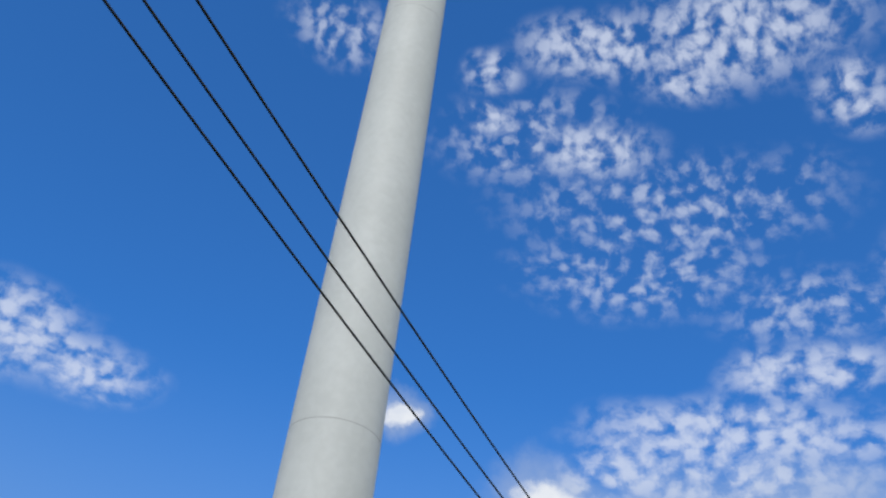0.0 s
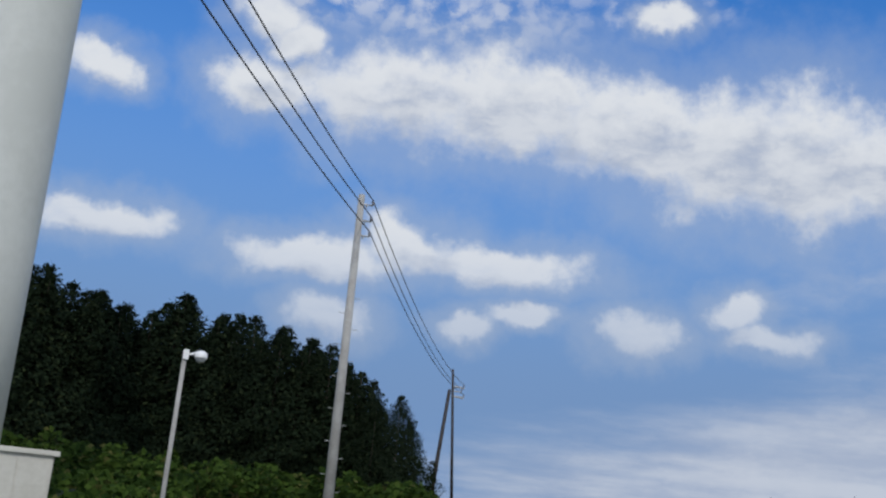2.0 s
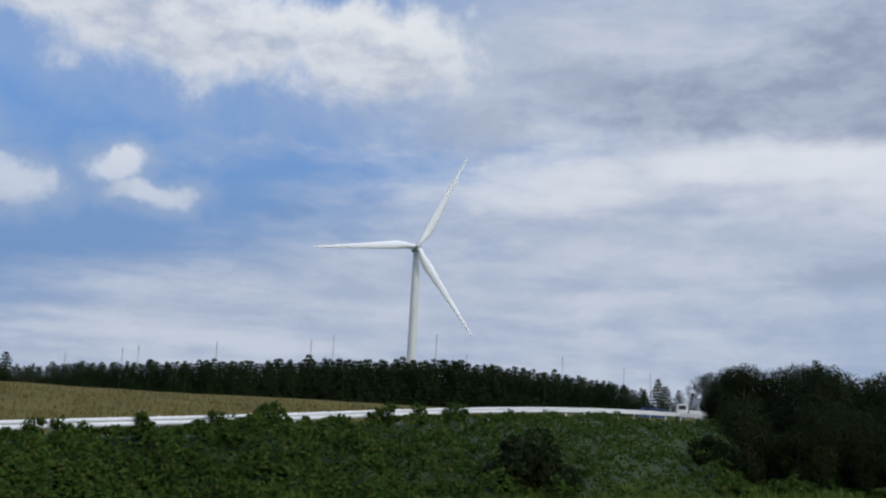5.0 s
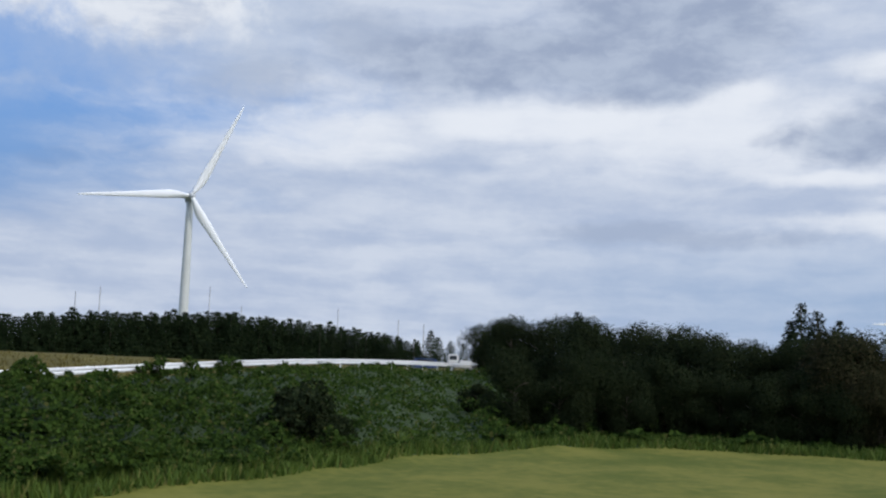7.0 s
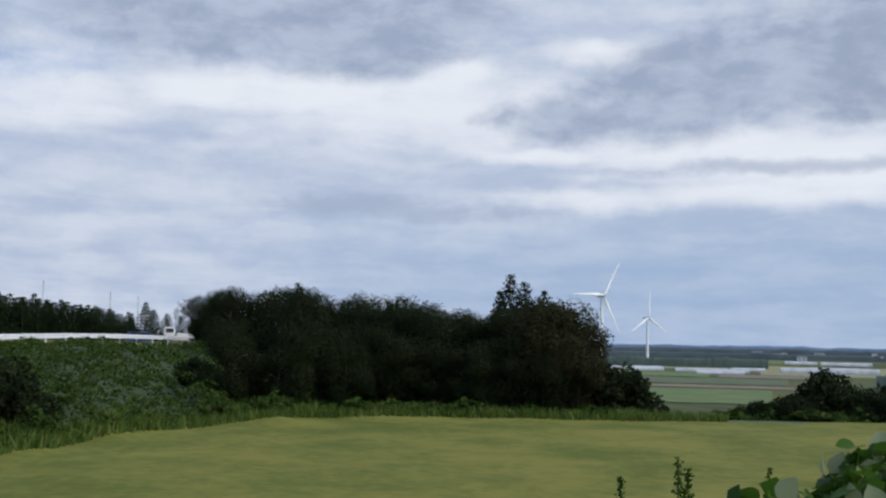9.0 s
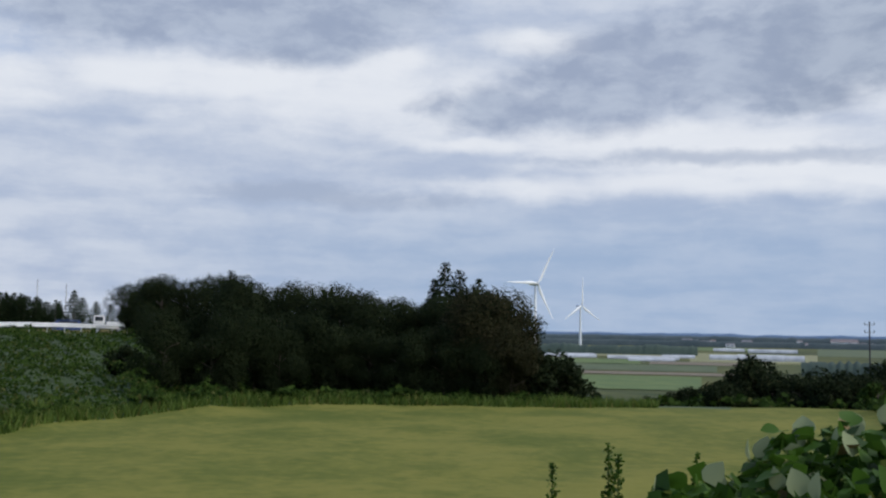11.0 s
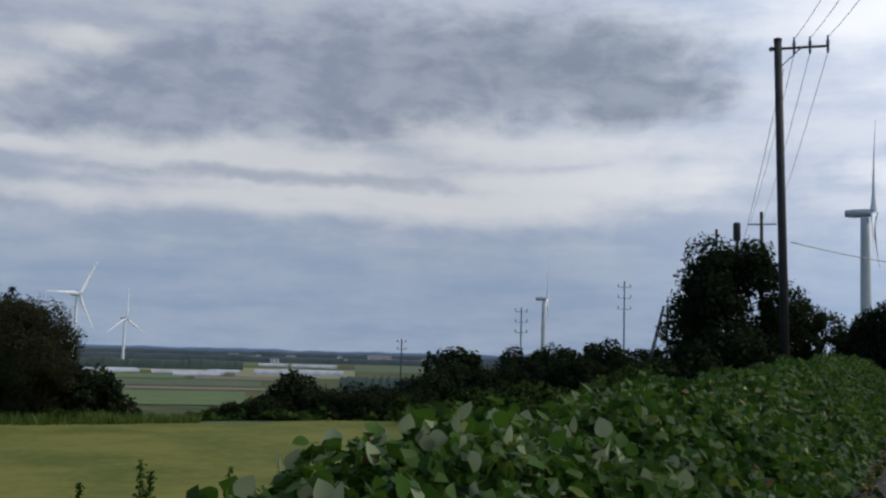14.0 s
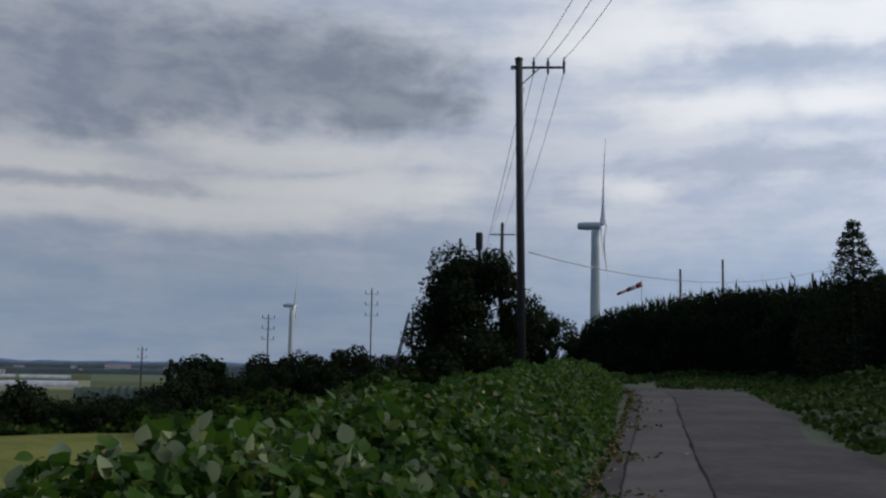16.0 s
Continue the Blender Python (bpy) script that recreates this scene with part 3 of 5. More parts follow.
def conifer(h, w, count, size, mat, label, group, seed, bare=0.08):
    """A fir or cedar: whorls of drooping sprays round a straight trunk."""
    global RNG
    RNG = np.random.default_rng(seed)
    t = thing("conifer_tree", (0, 0, 0), label, "tree", group)
    part("trunk", trunk_mesh(h * 0.97, 0.018 * h, 0), M_BARK, t, smooth=True)
    whorls = max(9, int(h * 2.0))
    f = (RNG.integers(0, whorls, count) + RNG.uniform(0, .55, count)) / whorls
    keep = RNG.uniform(0, 1, count) < (1.08 - f) ** 0.8
    f = f[keep]
    n = len(f)
    arms = 7
    a = RNG.integers(0, arms, n) * 2 * math.pi / arms + np.floor(f * whorls) * 1.7 + RNG.normal(0, .24, n)
    lop = 1 + 0.22 * np.sin(a * 2 + f * 9 + seed) + 0.16 * np.sin(a * 5 - f * 21)
    reach = w * (1 - f) ** (0.8 if w > 3 else 0.72) * lop + 0.12
    q = np.sqrt(RNG.uniform(0.03, 1, n))
    z = h * (bare + (1 - bare) * f) - 0.10 * reach * q + RNG.normal(0, .012 * h, n)
    c = np.stack([np.cos(a) * reach * q, np.sin(a) * reach * q, z], 1)
    out = np.stack([np.cos(a) * .5, np.sin(a) * .5, np.ones(n) * .8], 1)
    part_ob = leaf_mesh("crown", kites(c, size * RNG.uniform(.6, 1.3, n), out, 0.45, 0.5), mat, t)
    return t


def broadleaf(h, w, count, size, mat, label, group, seed, lumps=14, low=0.15, name="broadleaf_tree", category="tree", squash=0.8, lump=1.0):
    """A round-headed tree or shrub: lumps of leaves on limbs, with gaps between."""
    global RNG
    RNG = np.random.default_rng(seed)
    t = thing(name, (0, 0, 0), label, category, group)
    part("trunk", trunk_mesh(h * 0.66, 0.03 * h + 0.02, 0.03 * h, 7, w * 0.36, 0.3), M_BARK, t, smooth=True)
    ang = RNG.uniform(0, 2 * math.pi, lumps)
    zz = np.linspace(low, 0.86, lumps) * h
    prof = np.sin(np.clip((zz / h - low) / (1.0 - low), 0.02, 1) * math.pi * 0.86 + 0.35)
    rad = w * (0.62 + 0.5 * (1 - lump)) * np.clip(prof, 0.1, 1) * RNG.uniform(.55, 1.1, lumps)
    hearts = np.stack([np.cos(ang) * rad, np.sin(ang) * rad, zz], 1)
    size_l = w * lump * RNG.uniform(.30, .52, lumps)
    which = RNG.integers(0, lumps, count)
    d = unit(RNG.normal(0, 1, (count, 3)))
    rr = RNG.uniform(.55, 1.05, (count, 1)) ** 0.6
    ripple = 1 + 0.22 * np.sin(d[:, :1] * 7 + which[:, None]) * np.sin(d[:, 1:2] * 6 + 2 * which[:, None])
    c = hearts[which] + d * rr * ripple * size_l[which][:, None] * np.array([1, 1, squash])
    c[:, 2] = np.maximum(c[:, 2], 0.05)
    leaf_mesh("crown", kites(c, size * RNG.uniform(.6, 1.4, count), d + np.array([0, 0, .5]), 0.6, 0.7), mat, t)
    return t


def plant(makers, places, rnd, vary=0.12):
    """Stand each maker's tree at one place, then copies of them at the rest: (azimuth, distance, scale, sink)."""
    for i, (az, r, s, *sink) in enumerate(places):
        src = makers[i % len(makers)]
        p = on(az, r, -(sink[0] if sink else 0.05))
        m = pose(p.x, p.y, p.z, 0, 0, rnd.uniform(0, 360)) @ Matrix.Diagonal((s * rnd.uniform(1 - vary, 1 + vary), s * rnd.uniform(1 - vary, 1 + vary), s, 1))
        if i < len(makers):
            src.matrix_basis = m
        else:
            ob = copy_thing(src, Matrix.Identity(4))
            ob.matrix_basis = m


RND = random.Random(3)

# dark fir wood on the rise behind the tower
firs = [conifer(11.5, 5.0, 17000, 0.32, M_CONIFER, "dark green fir at the edge of the wood", "firs of the wood", 20 + k) for k in range(5)]
spots = []
for k in range(64):
    az = -17.4 + 35.0 * k / 63 + RND.uniform(-.5, .5)
    r = 84 + RND.uniform(-4, 4) + (14 if k % 3 == 0 else 0)
    top = interp(az, [(-17, 10.6), (-8.9, 10.4), (-2.5, 9.8), (-0.3, 10.1), (2.5, 8.4), (4.6, 9.9), (7, 9.0), (10.8, 8.9), (13, 8.1), (15, 7.1), (16.2, 5.8), (17.0, 6.7), (18.2, 4.3)])
    h = EYE + r * math.tan(radians(top)) - ground_z(az, r)
    spots.append((az, r, h / 11.5 * (0.9 if k % 3 == 1 else 1.0) * RND.uniform(.94, 1.05)))
plant(firs, spots, RND)

# windbreak of young cedars behind the brown field
cedars = [conifer(6.0, 2.2, 4600, 0.3, M_ROW, "slim dark cedar in the windbreak row", "windbreak cedars", 40 + k, 0.02) for k in range(5)]
spots = []
n = 190
for k in range(n):
    az = 29.5 + (64.3 - 29.5) * k / (n - 1) + RND.uniform(-.12, .12)
    r = 150 + RND.uniform(-2, 2)
    top = interp(az, [(29, 0.7), (34, 1.15), (38, 1.5), (44, 1.9), (48, 2.15), (53, 2.3), (58, 2.05), (61, 1.7), (64.3, 1.15)])
    h = EYE + r * math.tan(radians(top)) - ground_z(az, r)
    spots.append((az, r, h / 6.2 * RND.uniform(.93, 1.06) * (1.08 if k % 9 == 0 else 1)))
spots += [(27.0, 150, .5), (27.7, 151, .52), (30.2, 148, .82), (30.7, 149, .85), (64.9, 150, 0.9), (65.3, 152, 0.75), (66.0, 160, .7), (66.7, 160, .65), (67.3, 160, .65)]
plant(cedars, spots, RND)

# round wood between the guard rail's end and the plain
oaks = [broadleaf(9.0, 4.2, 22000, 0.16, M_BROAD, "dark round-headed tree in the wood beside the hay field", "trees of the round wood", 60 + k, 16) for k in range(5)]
spots = []
SKY = [(67.2, 1.5), (68.2, 2.4), (70.5, 2.4), (72, 2.75), (73.2, 2.65), (74.5, 2.3), (76, 2.0), (78.5, 2.25), (80.5, 1.7), (82, 1.5), (83.6, 1.4), (85.0, 1.8), (86.6, 2.2), (88.0, 1.9), (89.3, 0.2)]
for k in range(26):
    az = 67.8 + (87.4 - 67.8) * k / 25
    r = interp(az, [(67, 100), (72, 88), (78, 80), (84, 74), (89, 71)]) + RND.uniform(-2, 2) + (6 if k % 2 else 0)
    h = EYE + r * math.tan(radians(interp(az, SKY))) - ground_z(az, r)
    spots.append((az, r, h / 8.6 * RND.uniform(.93, 1.05)))
for k in range(17):
    az = 69.5 + 18.0 * k / 16 + RND.uniform(-.4, .4)
    r = interp(az, [(67, 80), (69.5, 64), (72, 65), (78, 69), (84, 68.5), (90, 67.5)]) + RND.uniform(-1, 1)
    spots.append((az, r, RND.uniform(.42, .62)))
plant(oaks, spots, RND)
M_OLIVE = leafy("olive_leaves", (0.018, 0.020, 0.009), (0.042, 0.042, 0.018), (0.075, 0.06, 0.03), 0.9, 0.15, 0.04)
olives = [broadleaf(9.0, 3.6, 24000, 0.15, M_OLIVE, "olive-brown round-headed tree at the end of the wood", "end trees of the wood", 66 + k, 22) for k in range(2)]
plant(olives, [(85.5, 69, 0.82), (86.6, 70, 0.87), (87.9, 69, 0.83), (88.1, 67.5, 0.6), (86.9, 67.5, 0.55)], RND, 0.06)
spires = [conifer(9.5, 1.9, 5200, 0.3, M_CONIFER, "pointed dark conifer rising out of the round wood", "spires", 77)]
plant(spires, [(a_, 88, (EYE + 88 * math.tan(radians(e_)) - ground_z(a_, 88)) / 9.4) for a_, e_ in ((84.45, 3.7), (85.25, 3.3), (72.9, 3.0), (83.9, 2.8), (86.3, 2.85))], RND, 0.03)

# shrubs: on the bank, at the wood's edge, along the field's far side
shrubs = [broadleaf(2.4, 1.6, 2400, 0.19, M_BROAD, "dense dark shrub on the grassy slope", "shrubs", 90 + k, 9, 0.08, "shrub", "shrub") for k in range(4)]
spots = [(57.6, 47.5, 1.0), (58.4, 48.5, 1.1), (59.1, 48.0, .85), (60.3, 49.5, .62), (67.6, 70, .85), (67.0, 71, .6), (90.6, 70, 1.3), (91.2, 71, 1.15), (89.9, 69.5, 1.5), (91.9, 72, .55), (92.6, 72, .45), (94.6, 130, .8), (96.6, 130, .7), (93.2, 128, .55)]
for k in range(30):
    az = 95.4 + 12.5 * k / 29
    r = 76 + RND.uniform(-1.5, 8)
    top = interp(az, [(95.4, -3.4), (97, -3.0), (99.5, -2.5), (101, -2.1), (104, -2.3), (108, -1.9)]) + RND.uniform(-.25, .1)
    spots.append((az, r, max(0.35, (EYE + r * math.tan(radians(top)) - ground_z(az, r)) / 2.4)))
spots += [(100.8, 80, 1.75), (101.2, 82, 1.6), (104.2, 84, 1.5), (105.1, 83, 1.45), (106.2, 84, 1.3)]
for k in range(34):
    az = 107 + 14.5 * k / 33
    r = 92 + RND.uniform(-8, 14)
    top = interp(az, [(107, -1.3), (109, -.7), (111, -.9), (113, -.5), (116, -.1), (119, -.05), (122, 0.1)]) + RND.uniform(-.35, .25)
    spots.append((az, r, max(0.5, (EYE + r * math.tan(radians(top)) - ground_z(az, r)) / 2.4)))
for az, el in ((109.2, -.05), (110, -.1), (112.6, .2), (114.6, .35), (115.4, .3), (117.0, .6), (117.6, .75), (118.2, .4), (119.4, .45), (120.2, .5)):
    spots.append((az, 118, (EYE + 118 * math.tan(radians(el)) - ground_z(az, 118)) / 2.2))
for k in range(8):
    az = 99 + 7 * k / 7
    spots.append((az, interp(az, [(99, 74), (104, 82), (108, 84)]), RND.uniform(.5, .8)))
plant(shrubs, spots, RND)

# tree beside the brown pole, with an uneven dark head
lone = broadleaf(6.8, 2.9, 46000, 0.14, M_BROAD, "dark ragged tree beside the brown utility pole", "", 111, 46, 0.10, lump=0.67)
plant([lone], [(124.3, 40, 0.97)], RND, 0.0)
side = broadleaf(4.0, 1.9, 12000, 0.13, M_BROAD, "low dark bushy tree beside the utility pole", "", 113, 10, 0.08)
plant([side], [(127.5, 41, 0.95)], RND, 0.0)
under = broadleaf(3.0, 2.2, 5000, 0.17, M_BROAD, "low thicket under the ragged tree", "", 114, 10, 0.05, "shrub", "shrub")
plant([under], [(123.6, 37, 1.0)], RND, 0.0)

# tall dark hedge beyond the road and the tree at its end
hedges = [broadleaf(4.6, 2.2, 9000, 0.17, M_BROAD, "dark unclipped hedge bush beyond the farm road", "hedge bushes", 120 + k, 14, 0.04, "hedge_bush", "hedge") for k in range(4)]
spots = []
for k in range(40):
    az = 129.6 + 21 * k / 39
    r = interp(az, [(129, 100), (134, 96), (140, 90), (146, 66), (151, 50)])
    top = interp(az, [(129.4, 1.3), (130.5, 2.4), (132, 3.0), (134, 3.6), (137, 3.9), (140, 4.2), (143, 4.3), (146, 4.8), (151, 6)]) + RND.uniform(-.25, .2)
    spots.append((az, r, (EYE + r * math.tan(radians(top)) - ground_z(az, r)) / 4.5))
plant(hedges, spots, RND)
pts, nrm = [], []
for k in range(900):
    a_ = RNG.uniform(130, 150)
    r_ = interp(a_, [(129, 100), (134, 96), (140, 90), (146, 66), (151, 50)]) + RNG.normal(0, .8)
    e_ = interp(a_, [(129.4, 1.3), (130.5, 2.4), (132, 3.0), (134, 3.6), (137, 3.9), (140, 4.2), (143, 4.3), (146, 4.8), (151, 6)])
    pts.append(tuple(spot(a_, r_, EYE + r_ * math.tan(radians(e_ - .25 + abs(RNG.normal(0, .25)))))))
pts = np.array(pts)
v = np.zeros((len(pts), 4, 3))
for i, p in enumerate(pts):
    hh, ww = RNG.uniform(.5, 1.2), RNG.uniform(.05, .12)
    dx = np.array((ww * math.cos(i), ww * math.sin(i), 0))
    up_ = np.array((RNG.normal(0, .18), RNG.normal(0, .18), hh))
    v[i] = [p - up_ * .6, p + dx - up_ * .1, p + up_ * .6, p - dx - up_ * .1]
tagged(leaf_mesh("hedge_shoots", v.reshape(-1, 3), M_BROAD), "thin young shoots sticking out of the dark hedge", "hedge", kind="stuff")
pine = conifer(8.6, 3.4, 13000, 0.24, M_BROAD, "tall dark conifer at the end of the hedge", "", 140, 0.05)
plant([pine], [(144.0, 60, 1.0)], RND, 0.0)
pine.scale = pine.scale * 0.0 + Vector((1, 1, (EYE + 60 * math.tan(radians(7.9)) - ground_z(143.7, 60)) / 8.6))


# ---- guard rail on the bank's shoulder ----
rail = thing("guard_rail", on(46, 48), "white painted steel guard rail along the bank top", "guard rail")
INV = rail.matrix_basis.inverted()
WAVE = [(0.0, 0.0), (0.035, 0.045), (0.035, 0.105), (0.0, 0.15), (0.0, 0.19), (0.035, 0.235), (0.035, 0.295), (0.0, 0.34)]


def rail_at(az):
    r = rail_r(az)
    return spot(az, r, rail_z(az))


line, az = [], 4.0
while az < 68.7:
    line.append(rail_at(az))
    az += math.degrees(2.0 / rail_r(az)) * (0.92 if az < 45 else 0.62)
for a, b in zip(line, line[1:]):
    d = (b - a).normalized()
    out = Vector((d.y, -d.x, 0)).normalized()
    if out.dot(a) > 0:
        out = -out
    bm = bmesh.new()
    rows = []
    for p in (a - d * 0.04, b + d * 0.02):
        rows.append([bm.verts.new(INV @ (p + out * (0.1 + w) + Vector((0, 0, 0.44 + z)))) for w, z in WAVE])
        rows.append([bm.verts.new(INV @ (p + out * (0.092 + w) + Vector((0, 0, 0.44 + z)))) for w, z in WAVE])
    for lo, hi in ((0, 2), (1, 3)):
        for k in range(len(WAVE) - 1):
            bm.faces.new((rows[lo][k], rows[lo][k + 1], rows[hi][k + 1], rows[hi][k]))
    part("beam", bm, M_RAIL, rail)
    q = INV @ (a - Vector((0, 0, 0.3)))
    part("post", rod(q, q + Vector((0, 0, 1.1)), 0.057, seg=8), M_RAIL, rail, smooth=True)

# weeds that climb over the rail
weeds = [broadleaf(1.25, 0.75, 520, 0.19, M_BANKLEAF, "leafy green weed clump on the bank", "weed clumps", 150 + k, 7, 0.05, "weed_clump", "weeds") for k in range(4)]
spots = []
for az in (8.4, 9.6, 12.2, 16.0, 18.9, 20.2, 23.2, 26.6, 29.8, 32.6, 33.8, 34.9, 37.8, 41.4, 42.3, 43.4, 46.0, 49.6, 50.4, 52.2, 53.8, 54.4, 57.0):
    spots.append((az, rail_r(az) - 0.7, RND.uniform(.5, .95)))
for k in range(60):
    az = 106.5 + 17 * RND.random()
    spots.append((az, interp(az, [(106, 72), (109, 50), (114, 36), (123, 26)]) + RND.uniform(0, 40), RND.uniform(.8, 1.5)))
plant(weeds, spots, RND)

# ---- leaf cover of the bank ----
RNG = np.random.default_rng(5)


def scatter(n, az0, az1, r_of, size, mat, name, label, lift=0.35, category="ground cover", tilt=0.6):
    az = RNG.uniform(az0, az1, n)
    u = RNG.uniform(0, 1, n)
    pts = []
    for a, f in zip(az, u):
        lo, hi = r_of(a)
        r = lo + (hi - lo) * f
        x, y = math.sin(radians(a)) * r, math.cos(radians(a)) * r
        lump = 1.3 * noise.noise(Vector((x * .5, y * .5, 0))) + 0.55 * noise.noise(Vector((x * 1.3, y * 1.3, 4)))
        pts.append((x, y, ground_z(a, r) + lift * max(0, 0.55 + lump) * min(1.0, 0.3 + 3.0 * (1 - f)) + RNG.uniform(-.08, .08)))
    c = np.array(pts)
    face = np.concatenate([-unit(c[:, :2]) * 0.5, np.ones((n, 1))], 1)
    ob = leaf_mesh(name, kites(c, size * RNG.uniform(.6, 1.4, n), face, tilt), mat)
    return tagged(ob, label, category, kind="stuff")


scatter(125000, 4, 72, lambda a: (interp(a, FOOT) - 0.6, rail_r(a) - 0.3), 0.19, M_BANKLEAF, "bank_weeds", "thick green creeper covering the bank below the rail", 1.0)
scatter(16000, 68, 90, lambda a: (interp(a, FOOT), interp(a, FOOT) + 16), 0.34, M_BANKLEAF, "wood_undergrowth", "dark undergrowth at the foot of the round wood", 0.6)
scatter(15000, -8, 20, lambda a: (60, 77), 0.45, M_BANKLEAF, "hill_scrub", "green scrub in front of the fir wood", 1.4)
scatter(5000, -6, 7, lambda a: (44, 66), 0.4, M_BANKLEAF, "rise_grass", "rough green growth on the rise behind the tower", 0.8)
scatter(15000, 96, 123, lambda a: (interp(a, [(96, 73), (106, 73), (109, 40), (116, 24), (123, 18)]), 118), 0.45, M_BANKLEAF, "slope_scrub", "rough green scrub between the hay field and the far bushes", 0.8)
scatter(9000, 126, 152, lambda a: (interp(a, [(126, 60), (131, 60), (134, 88), (139, 88), (141, 62), (146, 32), (152, 18)]), interp(a, [(126, 104), (134, 100), (140, 92), (146, 68), (152, 52)])), 0.35, M_BANKLEAF, "verge_weeds", "dark weeds on the verge below the hedge", 0.5)


def blades(n, az0, az1, r_of, height, width, mat, name, label, category):
    az = RNG.uniform(az0, az1, n)
    u = RNG.uniform(0, 1, n)
    v = np.zeros((n, 4, 3))
    for i, (a, f) in enumerate(zip(az, u)):
        lo, hi = r_of(a)
        r = lo + (hi - lo) * f
        p = np.array(spot(a, r, ground_z(a, r) - 0.02))
        h = height * (0.55 + 0.9 * RNG.uniform()) * (1 + 0.5 * noise.noise(Vector((p[0] * .4, p[1] * .4, 2))))
        t = RNG.uniform(0, 2 * math.pi)
        s = np.array((math.cos(t), math.sin(t), 0)) * width
        lean = np.array((RNG.normal(0, .35), RNG.normal(0, .35), 1.0)) * h
        v[i] = [p - s, p + s, p + s * .4 + lean * .7, p + lean]
    return tagged(leaf_mesh(name, v.reshape(-1, 3), mat), label, category, kind="stuff")


M_REED = leafy("tall_grass", (0.06, 0.105, 0.018), (0.115, 0.165, 0.03), (0.18, 0.18, 0.05), 0.7, 0.3, 0.15)
blades(11500, 36, 96, lambda a: (interp(a, FOOT) - 1.5, interp(a, FOOT) + 3.0), 0.5, 0.06, M_REED, "field_edge_grass", "tall green grass along the hay field's edge", "grass")
blades(7000, 5, 60, lambda a: (rail_r(a) + 3, 84), 0.25, 0.05, leafy("stubble", (0.10, 0.083, 0.024), (0.15, 0.124, 0.04), (0.175, 0.15, 0.06), 0.9, 0.2, 0.1), "brown_stubble", "dry brown stubble on the hill field", "grass")

scatter(20000, 134, 153, lambda a: (max(13.0, 4.0 / math.sin(radians(a - 133.8))) if a > 138.8 else 58, interp(a, [(134, 99), (140, 90), (146, 66), (153, 48)])), 0.2, M_BANKLEAF, "roadside_weeds", "low dark weeds along the far road edge", 0.3)
RNG = np.random.default_rng(9)
pts = []
for k in range(2600):
    s_, o_ = 6 + 50 * RNG.uniform() ** 1.2, abs(RNG.normal(0, .28))
    q_, r_ = road_line(s_)
    q_ = q_ - r_ * (2.4 - o_ * (1.6 if noise.noise(Vector((s_ * .5, 0, 7))) > 0.05 else 0.3))
    pts.append((q_.x, q_.y, float(np.interp(s_, [14, 25, 34, 45, 60], [0, 0.05, 0.36, 0.64, 0.62])) + 0.05 + RNG.uniform(0, .07)))
tagged(leaf_mesh("roadside_litter", kites(np.array(pts), 0.09 * RNG.uniform(.6, 1.4, len(pts)), np.ones((len(pts), 3)) * np.array([0, 0, 1.0]), 0.5), [M_DRYLEAF, M_BANKLEAF], index=(RNG.uniform(0, 1, len(pts)) > .45).astype(int)), "brown leaf litter and creeper runners on the asphalt edge", "leaf litter", kind="stuff")

# ---- kudzu along the road's field side ----
def hedge_top(s, o):
    """Height of the creeper's surface s ahead and o metres out from the lane's edge."""
    crest = float(np.interp(s, [1.2, 2.4, 3.2, 3.95, 5, 5.7, 6.9, 11.6, 25, 45, 52, 56], [0, 0.25, 0.58, 0.66, 0.75, 0.88, 0.98, 1.10, 1.4, 1.85, 1.75, 0.3]))
    wide = float(np.interp(s, [1, 6, 20, 50], [1.9, 2.0, 2.0, 2.3]))
    up = math.sin(min(1, o / wide) * math.pi / 2) ** 0.8
    q = ROAD_DIR * s - ROAD_RIGHT * (0.85 + o)
    up *= float(np.interp(math.degrees(math.atan2(q.x, q.y)), [87, 91, 97], [0, 0.65, 1]))
    down = max(0.0, o - wide - 0.5) * 0.75
    p = ROAD_DIR * s - ROAD_RIGHT * (0.85 + o)
    lump = 0.24 * noise.noise(Vector((p.x * 0.9, p.y * 0.9, 0))) + 0.20 * noise.noise(Vector((p.x * 2.3, p.y * 2.3, 3)))
    return p, crest * up - down + lump * up


hedge = thing("kudzu_bank", (4.0, -2.6, 0), "lush green kudzu creeper heaped along the road edge", "creeper", kind="stuff")
HINV = hedge.matrix_basis.inverted()
vs, fs = [], []
ns, no = 90, 12
for i in range(ns + 1):
    s = 0.8 + 55 * (i / ns) ** 1.5
    for k in range(no + 1):
        p, z = hedge_top(s, 5.0 * k / no)
        vs.append(tuple(HINV @ Vector((p.x, p.y, z - 0.34 if k else -0.05))))
for i in range(ns):
    for k in range(no):
        a = i * (no + 1) + k
        fs.append((a, a + 1, a + no + 2, a + no + 1))
# dark green sheet sunk below the foliage to give the leaf gaps their shade
raw("undergrowth", vs, fs, M_BANK, hedge, "dark sheet for the shade under the leaves", smooth=True)


